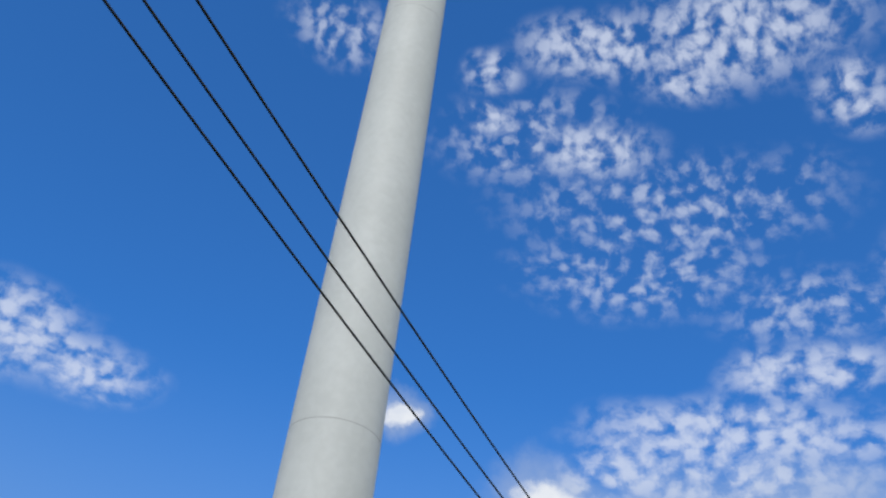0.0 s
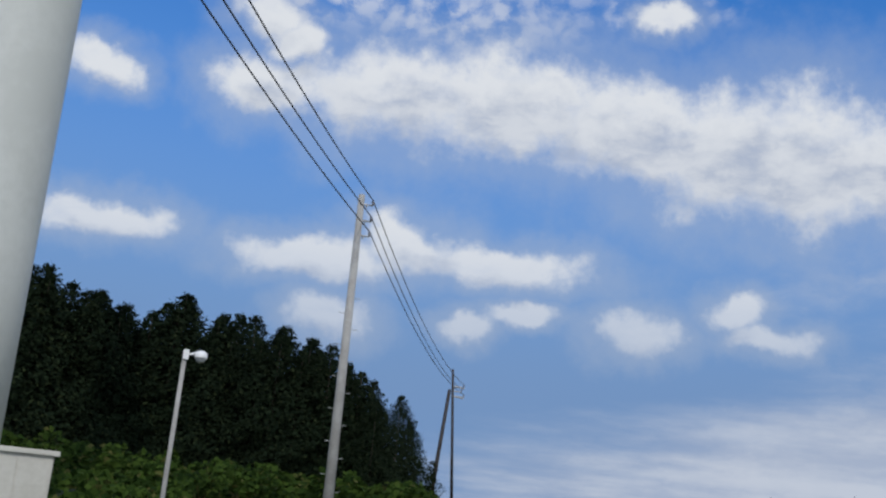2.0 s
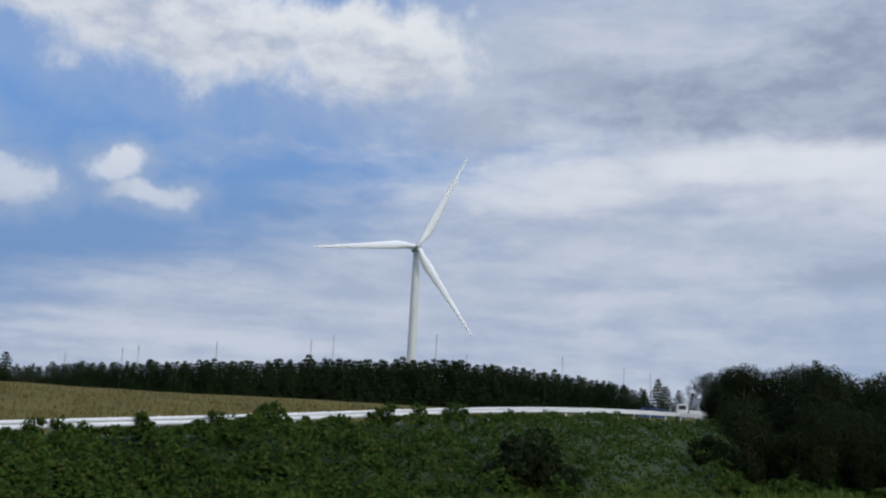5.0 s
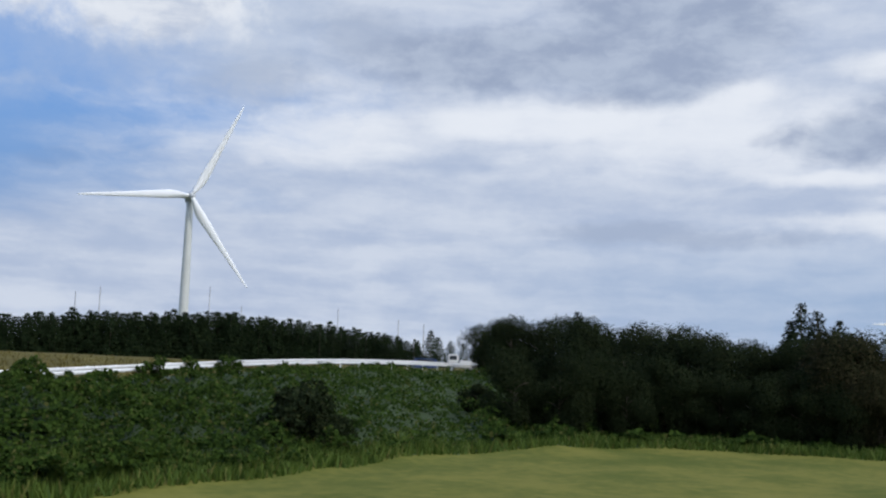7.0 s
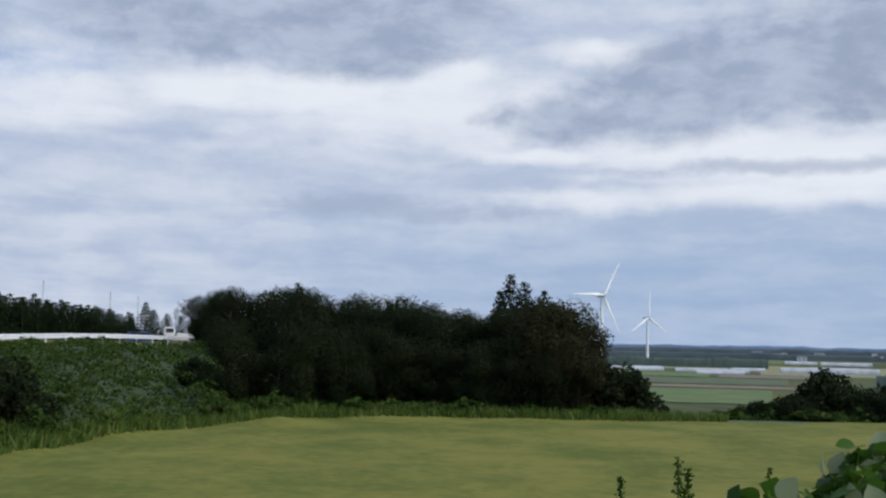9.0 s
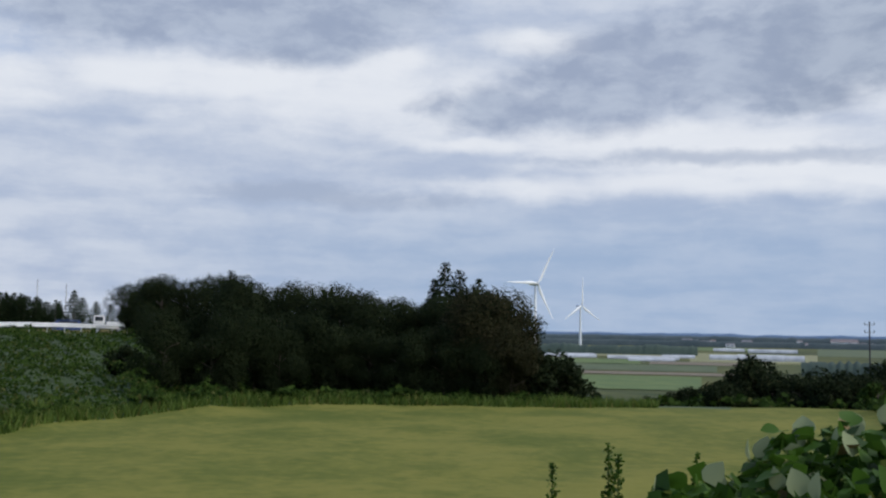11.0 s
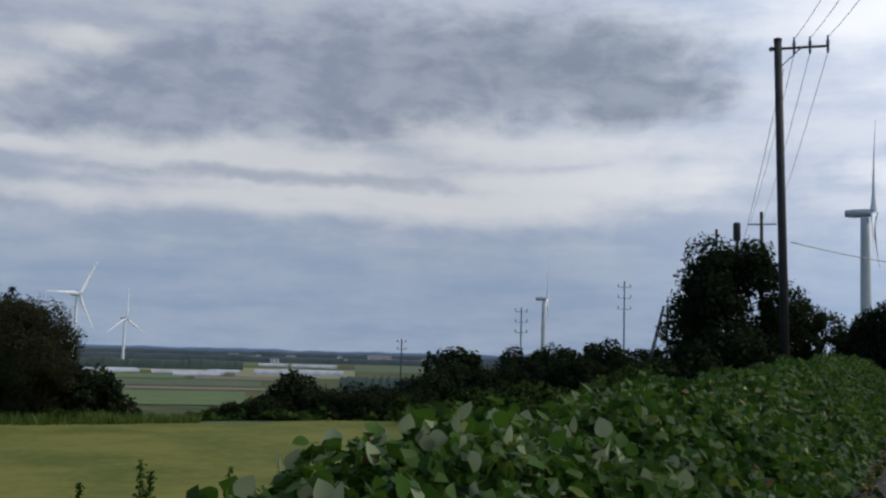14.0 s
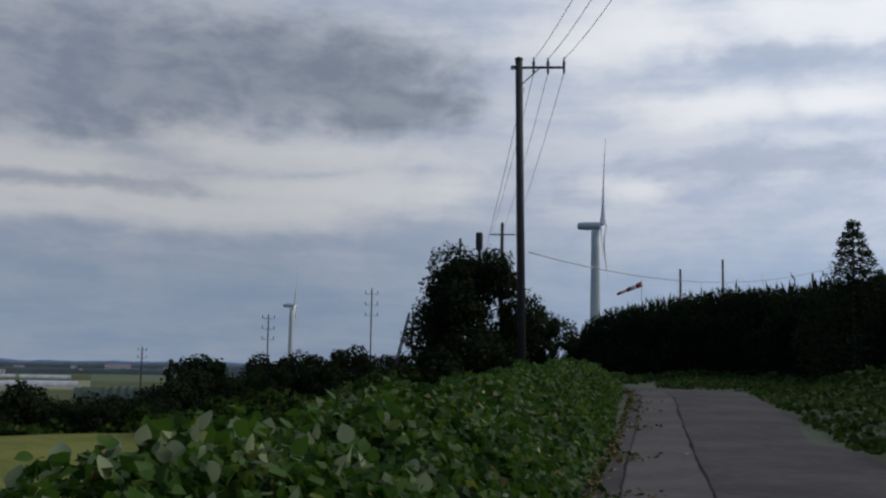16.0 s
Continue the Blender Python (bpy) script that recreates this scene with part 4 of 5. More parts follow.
def hedge_leaves(n, s0, s1, size, mat, name, up=0.0, tilt=0.55, power=1.0):
    pts, nr = [], []
    for _ in range(n):
        s = s0 + (s1 - s0) * RNG.uniform() ** power
        o = 4.6 * RNG.uniform() ** 0.85
        p, z = hedge_top(s, o)
        if math.degrees(math.atan2(p.x, p.y)) < 88:
            continue
        pts.append(tuple(HINV @ Vector((p.x, p.y, max(z, .03) - 0.26 + 0.36 * RNG.uniform() ** 0.7 + up))))
        nr.append(tuple(Vector((0, 0, 1.0)) + ROAD_RIGHT * (0.55 if o < 2 else -.2)))
    return leaf_mesh(name, kites(np.array(pts), size * RNG.uniform(.6, 1.35, len(pts)), np.array(nr), tilt, 0.95), mat, hedge)


hedge_leaves(16000, 2.0, 12, 0.118, M_KUDZU, "near_foliage", tilt=0.85)
hedge_leaves(42000, 11, 55.5, 0.12, M_KUDZU, "far_foliage", power=1.25, tilt=0.9)
hedge_leaves(420, 3.0, 16, 0.10, M_PALE, "turned_leaves", 0.03, 1.1)
hedge_leaves(1300, 4.0, 50, 0.11, M_DRYLEAF, "yellowed_leaves", 0.0, 0.8)

# the largest leaves, one by one: broad ovals with a folded midrib
def big_leaf(size, fold, sharp):
    outline = [(0, 0), (.30, .12), (.47, .36), (.44, .62), (.26, .86), (0, 1.0 + sharp)]
    bm = bmesh.new()
    mid = [bm.verts.new((0, y * size, -0.10 * size * (y - .3) ** 2)) for x, y in outline]
    for sgn in (1, -1):
        sidev = [bm.verts.new((sgn * x * size, y * size, abs(x) * size * fold - 0.12 * size * (y - .3) ** 2)) for x, y in outline[1:-1]]
        for k in range(len(sidev) - 1):
            q = (mid[k + 1], sidev[k], sidev[k + 1], mid[k + 2])
            bm.faces.new(q if sgn > 0 else q[::-1])
        for q in ((mid[0], sidev[0], mid[1]), (mid[-2], sidev[-1], mid[-1])):
            bm.faces.new(q if sgn > 0 else q[::-1])
    return bm


proto = []
for k in range(6):
    me = bpy.data.meshes.new("leaf")
    b = big_leaf(0.10 + 0.010 * k, 0.15 + 0.14 * (k % 3), 0.08 + 0.12 * (k % 2))
    b.to_mesh(me)
    b.free()
    me.materials.append(M_PALE if k in (1, 4) else M_KUDZU)
    for pl in me.polygons:
        pl.use_smooth = True
    proto.append(me)
for k in range(240):
    s, o = 4.0 + 7.0 * RNG.uniform() ** 1.2, 0.6 + 2.2 * RNG.uniform()
    p, z = hedge_top(s, o)
    pale = k % 7 == 0
    lf = new("leaf", proto[(1, 4)[k % 14 // 7] if pale else (0, 2, 3, 5)[k % 4]])
    lf.parent = hedge
    w = HINV @ Vector((p.x, p.y, z + RNG.uniform(-.04, .16)))
    lf.matrix_basis = pose(w.x, w.y, w.z, RNG.uniform(50, 110) if pale else RNG.normal(30, 40), RNG.normal(0, 40), RNG.uniform(0, 360))

for k in range(34):
    s, o = 4.6 + 3.6 * RNG.uniform(), 1.0 + 1.6 * RNG.uniform()
    p, z = hedge_top(s, o)
    lf = new("leaf", proto[(1, 4)[k % 2]])
    lf.parent = hedge
    w = HINV @ Vector((p.x, p.y, z + RNG.uniform(0.0, .16)))
    lf.matrix_basis = pose(w.x, w.y, w.z, RNG.uniform(60, 115), RNG.normal(0, 20), RNG.uniform(0, 360))

# weed stalks standing at the bank's near end
for az, r, h in ((91.0, 8.0, 0.7), (94.0, 7.6, 1.0), (94.5, 7.5, 0.85), (98.6, 6.8, 0.9)):
    t = thing("weed_stalk", on(az, r), "thin green weed stalk with small leaves", "weed", "weed stalks")
    top = EYE - r * math.tan(radians(6.6)) - ground_z(az, r) + (h - .8) * .5
    part("stem", rod((0, 0, -0.1), (0.04, 0, top), 0.008, 0.004, 6), M_KUDZU, t)
    up_f = RNG.uniform(0, 1, 170) ** 1.2
    c = np.stack([RNG.normal(0, .012, 170) + RNG.normal(0, .05, 170) * up_f, RNG.normal(0, .012, 170) + RNG.normal(0, .05, 170) * up_f, top - 0.6 * up_f], 1)
    leaf_mesh("foliage", kites(c, 0.026 + 0.03 * up_f, np.ones((170, 3)) * .5, 0.9), M_KUDZU, t)


# ---- utility poles, fittings and lines ----
def utility_pole(base, height, r0, r1, mat, label, lean=(0, 0), rz=0.0, group="utility poles"):
    p = thing("utility_pole", base, label, "utility pole", group, rz)
    part("shaft", rod((0, 0, -0.5), (lean[0], lean[1], height), r0, r1, 18), mat, p, smooth=True)
    return p


def bracket(p, at, side):
    """A short steel arm with a standing insulator."""
    b = part("bracket", box(box(bmesh.new(), at + side * 0.2, (0.07, 0.07, 0.07)), at + side * 0.2 - Vector((0, 0, .06)), (0.05, 0.05, 0.08)), M_STEEL, p)
    bm = tube(bmesh.new(), [(at, 0.035), (at + side * 0.42, 0.03)], 8)
    part("arm", bm, M_STEEL, b)
    part("insulator", tube(bmesh.new(), [(at + side * .42 + Vector((0, 0, z)), r) for z, r in ((0, .04), (.05, .06), (.08, .035), (.12, .06), (.18, .03))], 10), M_PORCELAIN, b, smooth=True)
    return at + side * 0.42 + Vector((0, 0, .18))


base = on(14.2, 36)
TOPZ = EYE + 36 * math.tan(radians(16.35)) - base.z
p_left = utility_pole(base, TOPZ, 0.20, 0.115, M_CONCRETE, "pale concrete utility pole behind the guard rail", (-0.13, 0.03))
side = Vector((math.cos(radians(14)), -math.sin(radians(14)), 0))
ends = [base + bracket(p_left, Vector((-0.12, .03, TOPZ - d)), side) for d in (0.35, 0.95, 1.5)]
for k in range(14):
    z = 2.2 + k * 0.55
    s = 1 if k % 2 else -1
    part("step_bolt", rod((-0.13 * z / TOPZ, 0, z), (-0.13 * z / TOPZ + side.x * s * .34, side.y * s * .34, z + .03), 0.012, seg=6), M_STEEL, p_left)
base2 = on(20.75, 75)
p_far = utility_pole(base2, EYE + 75 * math.tan(radians(7.4)) - base2.z, 0.12, 0.08, M_RUST, "slim dark utility pole leaning slightly on the hill crest", (-0.85, 0.25))
side2 = Vector((0.97, -0.25, 0))
LEAN2 = Vector((-0.8, 0.22, 0))
ends2 = [base2 + bracket(p_far, LEAN2 + Vector((0, 0, 9.0 - d)), side2 * s) for d, s in ((0.2, 2.0), (0.55, 1.7), (0.9, 2.1))]
for d in (0.2, 0.9):
    part("crossarm", rod(tuple(LEAN2 + Vector((0, 0, 9.0 - d))), tuple(LEAN2 + side2 * 0.9 + Vector((0, 0, 8.9 - d))), 0.05, seg=6), M_STEEL, p_far)
prop = on(19.45, 74)
brace = thing("brace_pole", prop, "dark leaning brace pole propping the utility pole", "pole")
part("shaft", rod((0, 0, -0.4), tuple(spot(20.0, 75, EYE + 75 * math.tan(radians(6.3))) - prop), 0.16, 0.12, 12), M_RUST, brace, smooth=True)
leaf_mesh("ivy", kites(np.stack([RNG.normal(.05, .16, 220), RNG.normal(0, .16, 220), RNG.uniform(0, 3.4, 220)], 1), 0.22, np.ones((220, 3)), 1.0), M_BROAD, brace)

corner = Vector((-7.5, 0.30, 0.0))
p_corner = utility_pole(corner, 12.2, 0.20, 0.12, M_CONCRETE, "pale concrete corner pole where both lines meet")
cside = Vector((0.55, -0.83, 0))
part("crossarm", rod((-.75, -.3, 11.25), (.85, .34, 11.25), .05, seg=8), M_STEEL, p_corner)
part("crossarm", rod((.75, -.45, 11.25), (-.45, -1.25, 11.6), .05, seg=8), M_STEEL, p_corner)
part("arm_stay", rod((0, 0, 11.0), (.15, -.85, 11.42), .03, seg=6), M_STEEL, p_corner)
c_ends = [Vector((-6.81, 0.41, 11.4)), Vector((-7.6, 0.4, 11.45)), Vector((-8.15, 0.4, 11.48))]
for a, b, c in zip(ends, c_ends, ends2):
    cable("power_line", a, b, 0.62, 0.021, "black insulated power line overhead", "lines over the tower")
    cable("power_line", a, c, 0.9, 0.02, "black insulated power line to the hill pole", "lines to the hill pole")

base3 = on(126.95, 36)
TOP3 = EYE + 36 * math.tan(radians(16.7)) - base3.z
p_right = utility_pole(base3, TOP3, 0.155, 0.125, M_RUST, "dark brown steel utility pole beside the kudzu bank", (0.16, 0.16))
side3 = Vector((math.cos(radians(126.65)), -math.sin(radians(126.65)), 0))
arm_o = Vector((0.16, 0.16, TOP3 - 0.30))
part("crossarm", rod(arm_o - side3 * 0.22, arm_o + side3 * 1.62, 0.045, seg=8), M_RUST, p_right)
part("arm_stay", rod(arm_o + side3 * 0.75, (0.15, 0.15, TOP3 - 1.0), 0.02, seg=6), M_RUST, p_right)
part("cap", tube(bmesh.new(), [((0.16, 0.16, TOP3 - .05), .14), ((0.16, 0.16, TOP3 + .04), .14), ((0.16, 0.16, TOP3 + .07), .08)], 14), M_RUST, p_right)
part("arm_end", box(bmesh.new(), arm_o - side3 * 0.2, (0.12, 0.12, 0.12)), M_PORCELAIN, p_right)
base4 = on(125.7, 78)
TOP4 = EYE + 78 * math.tan(radians(7.9)) - base4.z
p_next = utility_pole(base4, TOP4, 0.16, 0.12, M_RUST, "dark utility pole half hidden behind the ragged tree")
part("crossarm", rod(Vector((0, 0, TOP4 - .9)) - side3 * 0.9, Vector((0, 0, TOP4 - .9)) + side3 * 1.0, 0.05, seg=8), M_RUST, p_next)
for k, o in enumerate((0.52, 1.02, 1.58)):
    q = arm_o + side3 * o
    ins = part("insulator", tube(bmesh.new(), [(q + Vector((0, 0, z)), r) for z, r in ((-.25, .02), (-.12, .055), (-.05, .035), (0.05, .05), (.16, .06), (.24, .035), (.36, .03))], 10), M_PORCELAIN, p_right, smooth=True)
    cable("power_line", base3 + q + Vector((0, 0, .3)), corner + Vector((.7 - .55 * k, -0.5 - .35 * k, 11.3 + .2 * k)), 1.5, 0.011, "thin power line from the brown pole overhead", "lines of the brown pole", M_STEEL)
    cable("power_line", base3 + q - Vector((0, 0, .2)), base4 + side3 * (-0.8 + 0.8 * k) + Vector((0, 0, TOP4 - .8)), 0.35, 0.011, "thin power line to the next pole", "lines of the brown pole", M_STEEL)
cable("stay_wire", base3 + Vector((0.05, 0, TOP3 - 1.0)), on(124.5, 70, 7.6), 0.2, 0.012, "dark stay wire beside the brown pole", mat=M_STEEL)
drum = thing("pole_transformer", on(124.45, 70), "dark pole with a small transformer above the tree", "transformer")
part("shaft", rod((0, 0, -.5), (0, 0, 9.6), .12, .1, 10), M_RUST, drum)
part("drum", tube(bmesh.new(), [((0, 0, 9.0), .20), ((0, 0, 9.1), .24), ((0, 0, 10.1), .24), ((0, 0, 10.2), .18)], 14), M_RUST, drum, smooth=True)


def post(az, el, d, r, label, group, mat=None, drop=0.0, name="field_pole"):
    b = on(az, d, drop)
    t = thing(name, b, label, "pole", group)
    part("shaft", rod((0, 0, -.4), (0, 0, EYE + d * math.tan(radians(el)) - b.z), r, r * .8, 8), mat or M_RUST, t, smooth=True)
    return t


for az, el in ((37.1, 2.2), (41.1, 2.6), (46.1, 3.0), (47.3, 3.3), (52.9, 3.6), (54.6, 2.6), (59.8, 2.7), (63.1, 2.2), (64.5, 2.0), (33.5, 1.6), (36.3, 2.0)):
    post(az, el, 172, 0.11, "thin dark pole behind the windbreak", "windbreak poles", M_STEEL)
for az, el, d in ((123.4, 7.0, 72), (135.3, 5.4, 98), (137.5, 5.9, 98), (142.0, 5.1, 100), (120.85, 3.0, 100)):
    post(az, el, d, 0.12, "dark wooden pole behind the hedge", "hedge poles")
cable("phone_line", on(127.2, 60, 0) * 1.0 + Vector((0, 0, EYE + 60 * math.tan(radians(6.3)) - ground_z(127.2, 60))), spot(143.2, 98, EYE + 98 * math.tan(radians(5.5))), 1.6, 0.03, "grey telephone cable above the hedge", mat=M_STEEL, n=30)

# lattice-armed poles on the far side of the scrub
for az, el, d, arms in ((106.5, 0.75, 420, 2), (113.0, 2.65, 300, 3), (118.55, 4.2, 210, 3)):
    t = post(az, el, d, 0.16 * d / 210, "slim line pole with short crossarms in the scrub", "line poles", M_RUST, 0, "line_pole")
    h = EYE + d * math.tan(radians(el)) - ground_z(az, d)
    sd_ = Vector((math.cos(radians(az)), -math.sin(radians(az)), 0))
    for k in range(arms):
        z = h - 1.2 - k * h * 0.10
        part("crossarm", rod(Vector((0, 0, z)) - sd_ * h * .055, Vector((0, 0, z)) + sd_ * h * .055, 0.06 * d / 210, seg=6), M_STEEL, t)
        for s in (-1, 1):
            part("insulator", rod(Vector((0, 0, z)) + sd_ * h * .055 * s, Vector((0, 0, z + .03 * h)) + sd_ * h * .055 * s, 0.09 * d / 210, seg=6), M_PORCELAIN, t)
lean = thing("leaning_frame", on(119.85, 99), "dark creeper-hung frame leaning on a pole", "frame")
for o in (0, .45):
    part("rail", rod((o, 0, 0), tuple(spot(120.7, 99, EYE + 99 * math.tan(radians(2.9))) - on(119.85, 99) + Vector((o * .5, 0, 0))), 0.09, 0.06, 8), M_RUST, lean)
tip_v = spot(120.7, 99, EYE + 99 * math.tan(radians(2.9))) - on(119.85, 99)
for k in range(8):
    q = tip_v * ((k + 1) / 9)
    part("rung", rod(q, q + Vector((.4, 0, 0)), 0.04, seg=6), M_RUST, lean)

# ---- lamp post with a camera dome, cabinet by the tower ----
cp = on(5.65, 32)
HCP = EYE + 32 * math.tan(radians(6.75)) - cp.z
dome_pole = thing("camera_post", cp, "slim grey post with a white dome camera", "camera post")
part("shaft", rod((0, 0, -.3), (0, 0, HCP), 0.075, 0.065, 14), M_CONCRETE, dome_pole, smooth=True)
arm = part("arm", tube(bmesh.new(), [((0, 0, HCP - .05), .03), ((.16, 0, HCP - .07), .035), ((.34, 0, HCP + .0), .035), ((.45, 0, HCP - .02), .03)], 8), M_WHITE, dome_pole, smooth=True)
part("housing", tube(bmesh.new(), [((.47, 0, HCP + .06 + z), r) for z, r in ((0.02, .02), (0, .11), (-.07, .18), (-.18, .20), (-.22, .19))], 18), M_WHITE, arm, "white dome camera housing", smooth=True)
part("dome", tube(bmesh.new(), [((.47, 0, HCP - .15 + z), r) for z, r in ((0, .16), (-.07, .14), (-.12, .09), (-.15, .02))], 18), M_SHEET, arm, "clear dome", smooth=True)
part("mount_box", box(bmesh.new(), (0.02, -.05, HCP - .1), (.16, .16, .3), .01), M_WHITE, dome_pole)

cab = thing("equipment_cabinet", on(-1.6, 27), "beige painted steel cabinet with a flat lid beside the tower", "cabinet", rz=2)
ch = EYE + 27 * math.tan(radians(0.85)) - ground_z(-1.6, 27)
part("body", box(bmesh.new(), (0, 0, ch / 2 - .05), (1.55, 1.1, ch - .12), .015), M_CABINET, cab)
part("lid", box(bmesh.new(), (0, 0, ch - .05), (1.78, 1.3, .13), .02), M_CABINET, cab)
for s in (-1, 1):
    dr = part("door", box(bmesh.new(), (s * .38, -.56, ch / 2 - .05), (.72, .03, ch - .35), .01), M_CABINET, cab)
    part("handle", rod((s * .08, -.59, ch / 2 - .1), (s * .08, -.59, ch / 2 + .1), .015, seg=8), M_STEEL, dr)

# ---- small white truck and blue van on the road behind the rail ----
def car(at, rz, label, paint, truck):
    t = thing("light_truck" if truck else "van", at, label, "vehicle", rz=rz)
    part("body", box(bmesh.new(), (0, 0, .62), (1.45, 3.2, .5), .06), paint, t)
    if truck:
        cb = part("cab", box(bmesh.new(), (0, .95, 1.3), (1.4, 1.15, .95), .12), paint, t)
        part("bed", box(bmesh.new(), (0, -.7, 1.0), (1.42, 1.75, .3), .02), paint, t)
        part("windscreen", box(bmesh.new(), (0, 1.52, 1.42), (1.2, .04, .5), .01), M_GLASS, cb)
        for s in (-1, 1):
            part("side_window", box(bmesh.new(), (s * .70, .95, 1.42), (.03, .8, .45), .01), M_GLASS, cb)
    else:
        cb = part("cabin", box(bmesh.new(), (0, -.1, 1.25), (1.4, 2.9, .9), .15), paint, t)
        for s in (-1, 1):
            part("side_window", box(bmesh.new(), (s * .70, -.1, 1.4), (.03, 2.2, .4), .01), M_GLASS, cb)
    for sx in (-1, 1):
        for y in (-1.05, 1.05):
            w = part("wheel", tube(bmesh.new(), [((sx * .55, y, .28), .28), ((sx * .72, y, .28), .28)], 18), M_TYRE, t)
            part("rim", tube(bmesh.new(), [((sx * .715, y, .28), .17), ((sx * .73, y, .28), .17)], 14), M_STEEL, w)
    return t


M_BLUE = two_tone("blue_paint", (0.02, 0.05, 0.16), (0.03, 0.07, 0.2), 1.0, 0.35)
car(on(66.65, 114, .02), 25, "small white flatbed truck parked beyond the guard rail", M_WHITE, True)
car(on(64.6, 136, -.5), 30, "dark blue van parked beside the windbreak", M_BLUE, False)

# ---- the plain: fields, greenhouses, woods, town, ridge ----
def plain_strip(name, az0, az1, r0, r1, z, mat, label, category="field"):
    vs = [tuple(spot(az0 + (az1 - az0) * k / 12, r, z)) for r in (r0, r1) for k in range(13)]
    fs = [(k + 1, k, 13 + k, 14 + k) for k in range(12)]
    ob = raw(name, vs, [f[::-1] for f in fs], mat)
    if ob.data.polygons[0].normal.z < 0:
        ob.data.flip_normals()
    return tagged(ob, label, category, "fields of the plain")


M_F1 = two_tone("green_crop", (0.062, 0.105, 0.02), (0.10, 0.14, 0.03), 0.05, 0.95)
M_F2 = two_tone("dark_crop", (0.05, 0.075, 0.025), (0.08, 0.10, 0.035), 0.05, 0.95)
M_F3 = two_tone("tilled_soil", (0.13, 0.10, 0.065), (0.17, 0.135, 0.085), 0.05, 0.95)
M_F4 = two_tone("straw_crop", (0.17, 0.17, 0.07), (0.22, 0.21, 0.095), 0.05, 0.95)
for az0, az1, r0, r1, mt, lb in ((88, 98.2, 440, 580, M_F1, "bright green crop field on the plain"), (90, 101, 600, 640, M_F3, "narrow tilled field on the plain"), (89, 99, 660, 780, M_F2, "dark green crop field on the plain"), (95.5, 101, 800, 880, M_F3, "brown tilled field on the plain"), (90, 95, 800, 930, M_F1, "green field below the greenhouses"), (97.6, 104, 890, 1300, M_F4, "pale straw field beside the greenhouses"), (92.5, 97.4, 1050, 1300, M_F4, "pale field behind the greenhouses"), (95, 101, 1500, 1800, M_F1, "far green field on the plain"), (104, 112, 1250, 1900, M_F2, "far dark field on the plain")):
    plain_strip("crop_field", az0, az1, r0, r1, -21.7, mt, lb)


def greenhouse(az, r, length, width, h, label, rz):
    p = spot(az, r, -21.8)
    t = thing("greenhouse", p, label, "greenhouse", "greenhouses of the plain", rz)
    prof = [(math.cos(math.pi * k / 8) * width / 2, math.sin(math.pi * k / 8) * h) for k in range(9)]
    vs = [(s * length / 2, y, z + .1) for s in (-1, 1) for y, z in prof]
    fs = [(k, k + 1, 10 + k, 9 + k) for k in range(8)] + [tuple(range(9)), tuple(range(17, 8, -1))]
    part("sheet", (lambda b: (b.from_mesh(raw("tmp", vs, fs, M_SHEET).data), b)[1])(bmesh.new()), M_SHEET, t)
    for k in range(5):
        x = -length / 2 + length * k / 4
        part("hoop", tube(bmesh.new(), [((x, y * 1.01, z * 1.01 + .1), .12) for y, z in prof], 5), M_STEEL, t)
    return t


for az, r, ln, wd, h in ((90.6, 985, 30, 8, 3), (91.9, 965, 26, 8, 3), (91.6, 1010, 34, 8, 3), (92.2, 1180, 70, 9, 3), (93.8, 1200, 40, 9, 3.5), (94.6, 950, 44, 8, 3), (96.0, 935, 34, 8, 3), (95.6, 890, 38, 8, 2.6), (97.0, 1010, 30, 8, 3), (99.6, 985, 34, 9, 4.5), (101.2, 965, 40, 10, 5.5), (102.6, 975, 26, 9, 5), (101.8, 1400, 60, 10, 4.5), (99.6, 1460, 40, 10, 4), (96.2, 1380, 50, 9, 4)):
    greenhouse(az, r, ln, wd, h, "long white plastic greenhouse on the plain", -az + 3)
for ob in [o for o in bpy.data.objects if o.name.startswith("tmp")]:
    bpy.data.objects.remove(ob)


def far_house(az, r, w, d, h, roof, label):
    t = thing("far_house", spot(az, r, -21.8), label, "house", "houses of the far town", -az + RND.uniform(-20, 20))
    wl = part("wall", box(bmesh.new(), (0, 0, h / 2), (w, d, h)), M_WHITE, t)
    bm = bmesh.new()
    v_ = [bm.verts.new(q) for q in ((-w * .55, -d * .55, h), (w * .55, -d * .55, h), (w * .55, d * .55, h), (-w * .55, d * .55, h), (-w * .5, 0, h * 1.45), (w * .5, 0, h * 1.45))]
    for q in ((0, 1, 5, 4), (2, 3, 4, 5), (1, 2, 5), (3, 0, 4), (3, 2, 1, 0)):
        bm.faces.new([v_[i] for i in q])
    part("roof", bm, M_ROOF, t)
    for k in (-1, 1):
        part("window", box(bmesh.new(), (k * w * .25, -d * .5 - .05, h * .55), (w * .2, .1, h * .35)), M_GLASS, wl)


for k in range(26):
    far_house(97 + 11 * k / 25 + RND.uniform(-.2, .2), RND.uniform(1900, 2900), RND.uniform(10, 24), 10, RND.uniform(5, 9), True, "small pale house of the far town")
far_house(105.3, 2000, 44, 20, 12, True, "large white building at the town's edge")

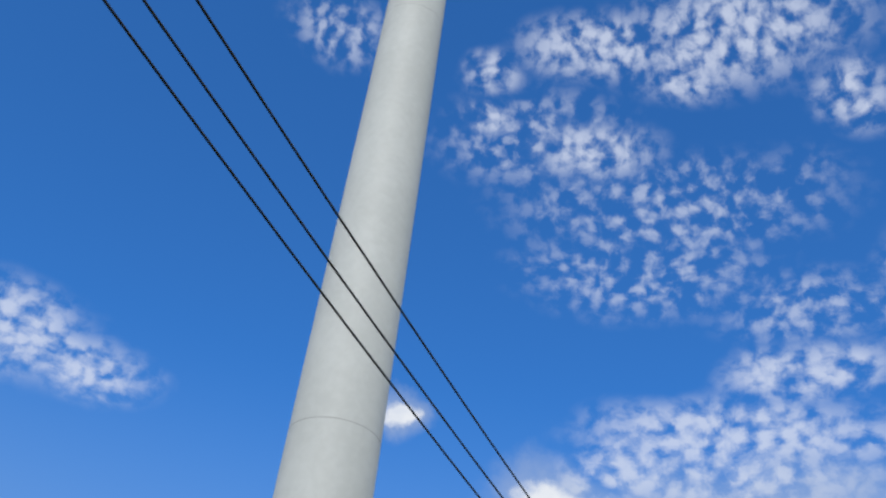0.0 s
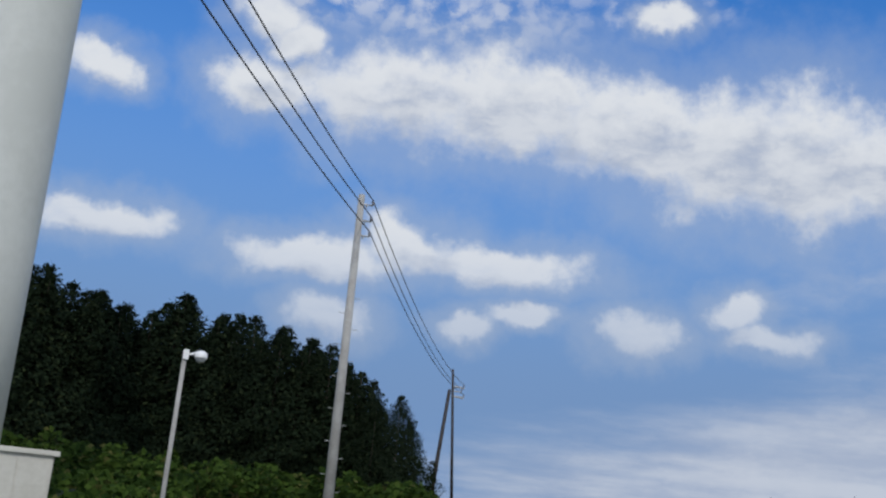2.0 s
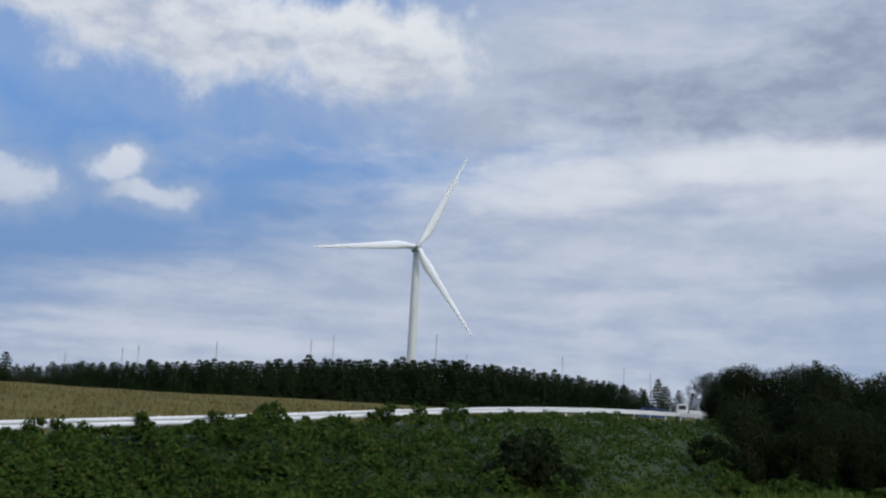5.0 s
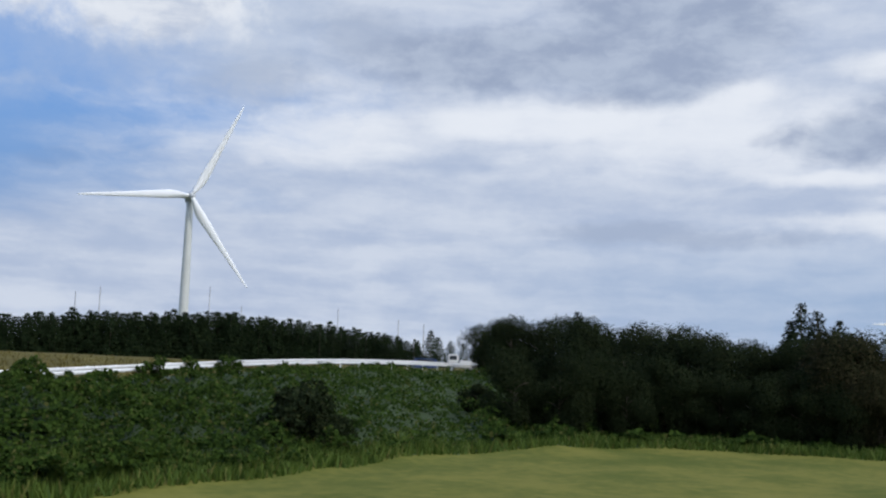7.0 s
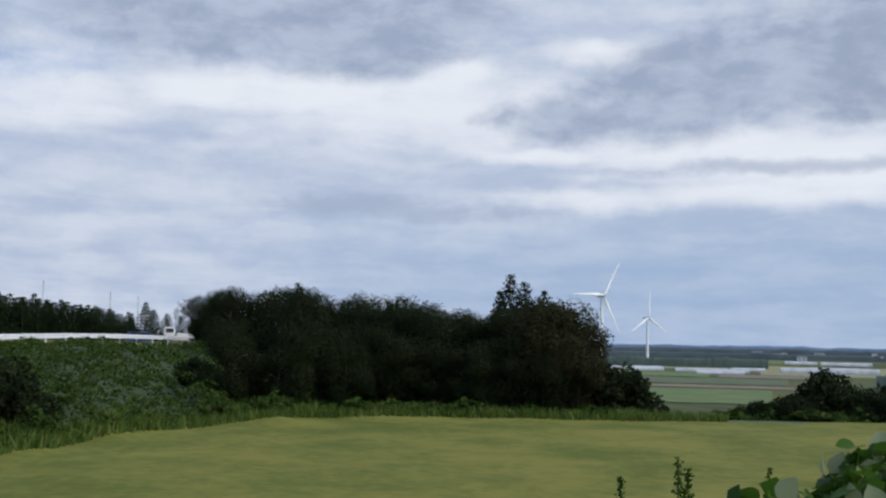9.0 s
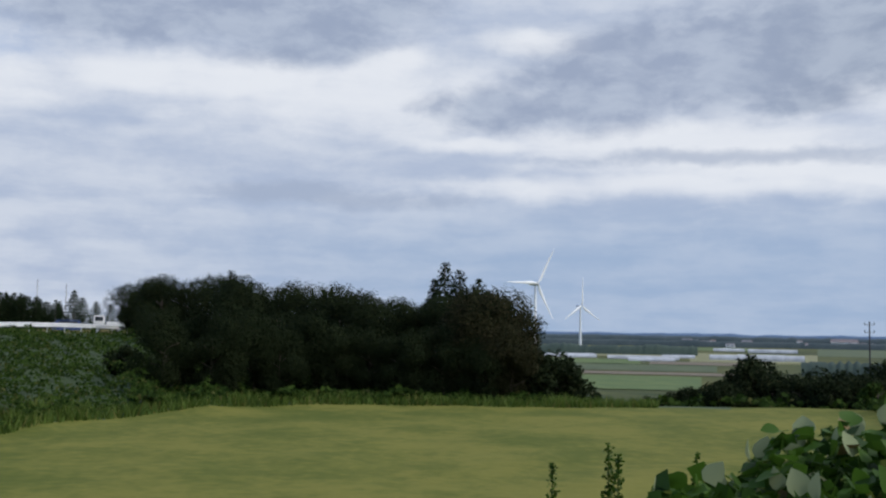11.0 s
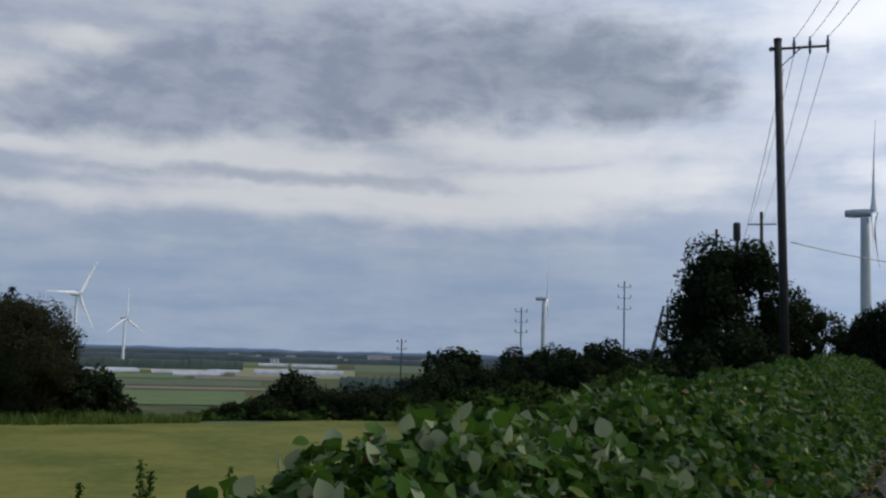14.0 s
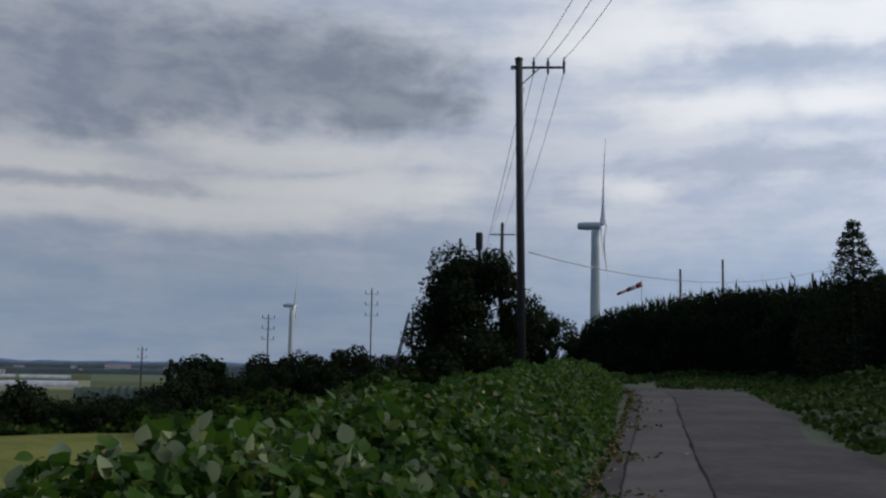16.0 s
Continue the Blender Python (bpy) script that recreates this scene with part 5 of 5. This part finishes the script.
# belts of far woodland, one clumpy band each
def belt(az0, az1, r, h, mat, label, seed, n=160, z=-22.0, name="far_wood"):
    rng = random.Random(seed)
    bm = bmesh.new()
    prev = None
    for k in range(n + 1):
        az = az0 + (az1 - az0) * k / n
        hh = h * (0.75 + 0.22 * noise.noise(Vector((az * 0.6, seed, 0))) + 0.16 * noise.noise(Vector((az * 5.0, seed, 1))))
        cur = [bm.verts.new(spot(az, r + o, z + q * hh)) for o, q in ((-h * .8, -.2), (-h * .5, .6), (0, 1.0), (h * 1.5, .8), (h * 2, -.2))]
        if prev:
            for i in range(4):
                bm.faces.new((prev[i], cur[i], cur[i + 1], prev[i + 1]))
        prev = cur
    return tagged(link(name, bm, mat, smooth=True), label, "woodland", kind="stuff")


M_WOOD1 = two_tone("belt_wood", (0.03, 0.05, 0.04), (0.05, 0.075, 0.055), 0.02, 0.95)
belt(103.2, 118, 650, 11, M_WOOD1, "dark woodland belt on the plain", 2)
belt(105, 120, 430, 9, M_WOOD1, "dark thicket on the near plain", 8)
belt(84, 98, 1150, 13, M_WOOD1, "woodland belt behind the greenhouses", 3)
belt(84, 125, 2600, 22, M_HAZED_WOOD, "woodland far out on the plain, tinted blue for haze", 4)
belt(84, 112, 1950, 14, M_HAZED_WOOD, "woodland belt near the far town", 5)
# the hills' blue-grey is distance haze painted into their colour
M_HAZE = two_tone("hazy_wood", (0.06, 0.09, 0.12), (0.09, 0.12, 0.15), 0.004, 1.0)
belt(80, 130, 3500, 21, M_HAZE, "hills beyond the plain, tinted blue-grey for haze", 6, name="far_hills")
belt(70, 160, 4600, 30, M_HAZED_RIDGE, "ridge on the horizon, tinted pale blue for haze", 7, 200, name="horizon_ridge")

# windsock behind the hedge
SOCK = spot(133.25, 120, EYE + 120 * math.tan(radians(4.6)))
sock = thing("windsock", on(133.25, 120), "red and white striped windsock on a thin mast", "windsock")
head = SOCK - sock.matrix_basis.translation
tail = spot(131.95, 121, EYE + 121 * math.tan(radians(4.05))) - sock.matrix_basis.translation
part("mast", rod((0, 0, -.3), tuple(head + Vector((0, 0, .5))), .05, .04, 8), M_STEEL, sock, smooth=True)
for k in range(5):
    part("sleeve", rod(head.lerp(tail, k / 5), head.lerp(tail, (k + 1) / 5), .30 - .03 * k, .27 - .03 * k, 14), M_RED if k % 2 == 0 else M_WHITE, sock, "red band" if k % 2 == 0 else "white band", smooth=True)
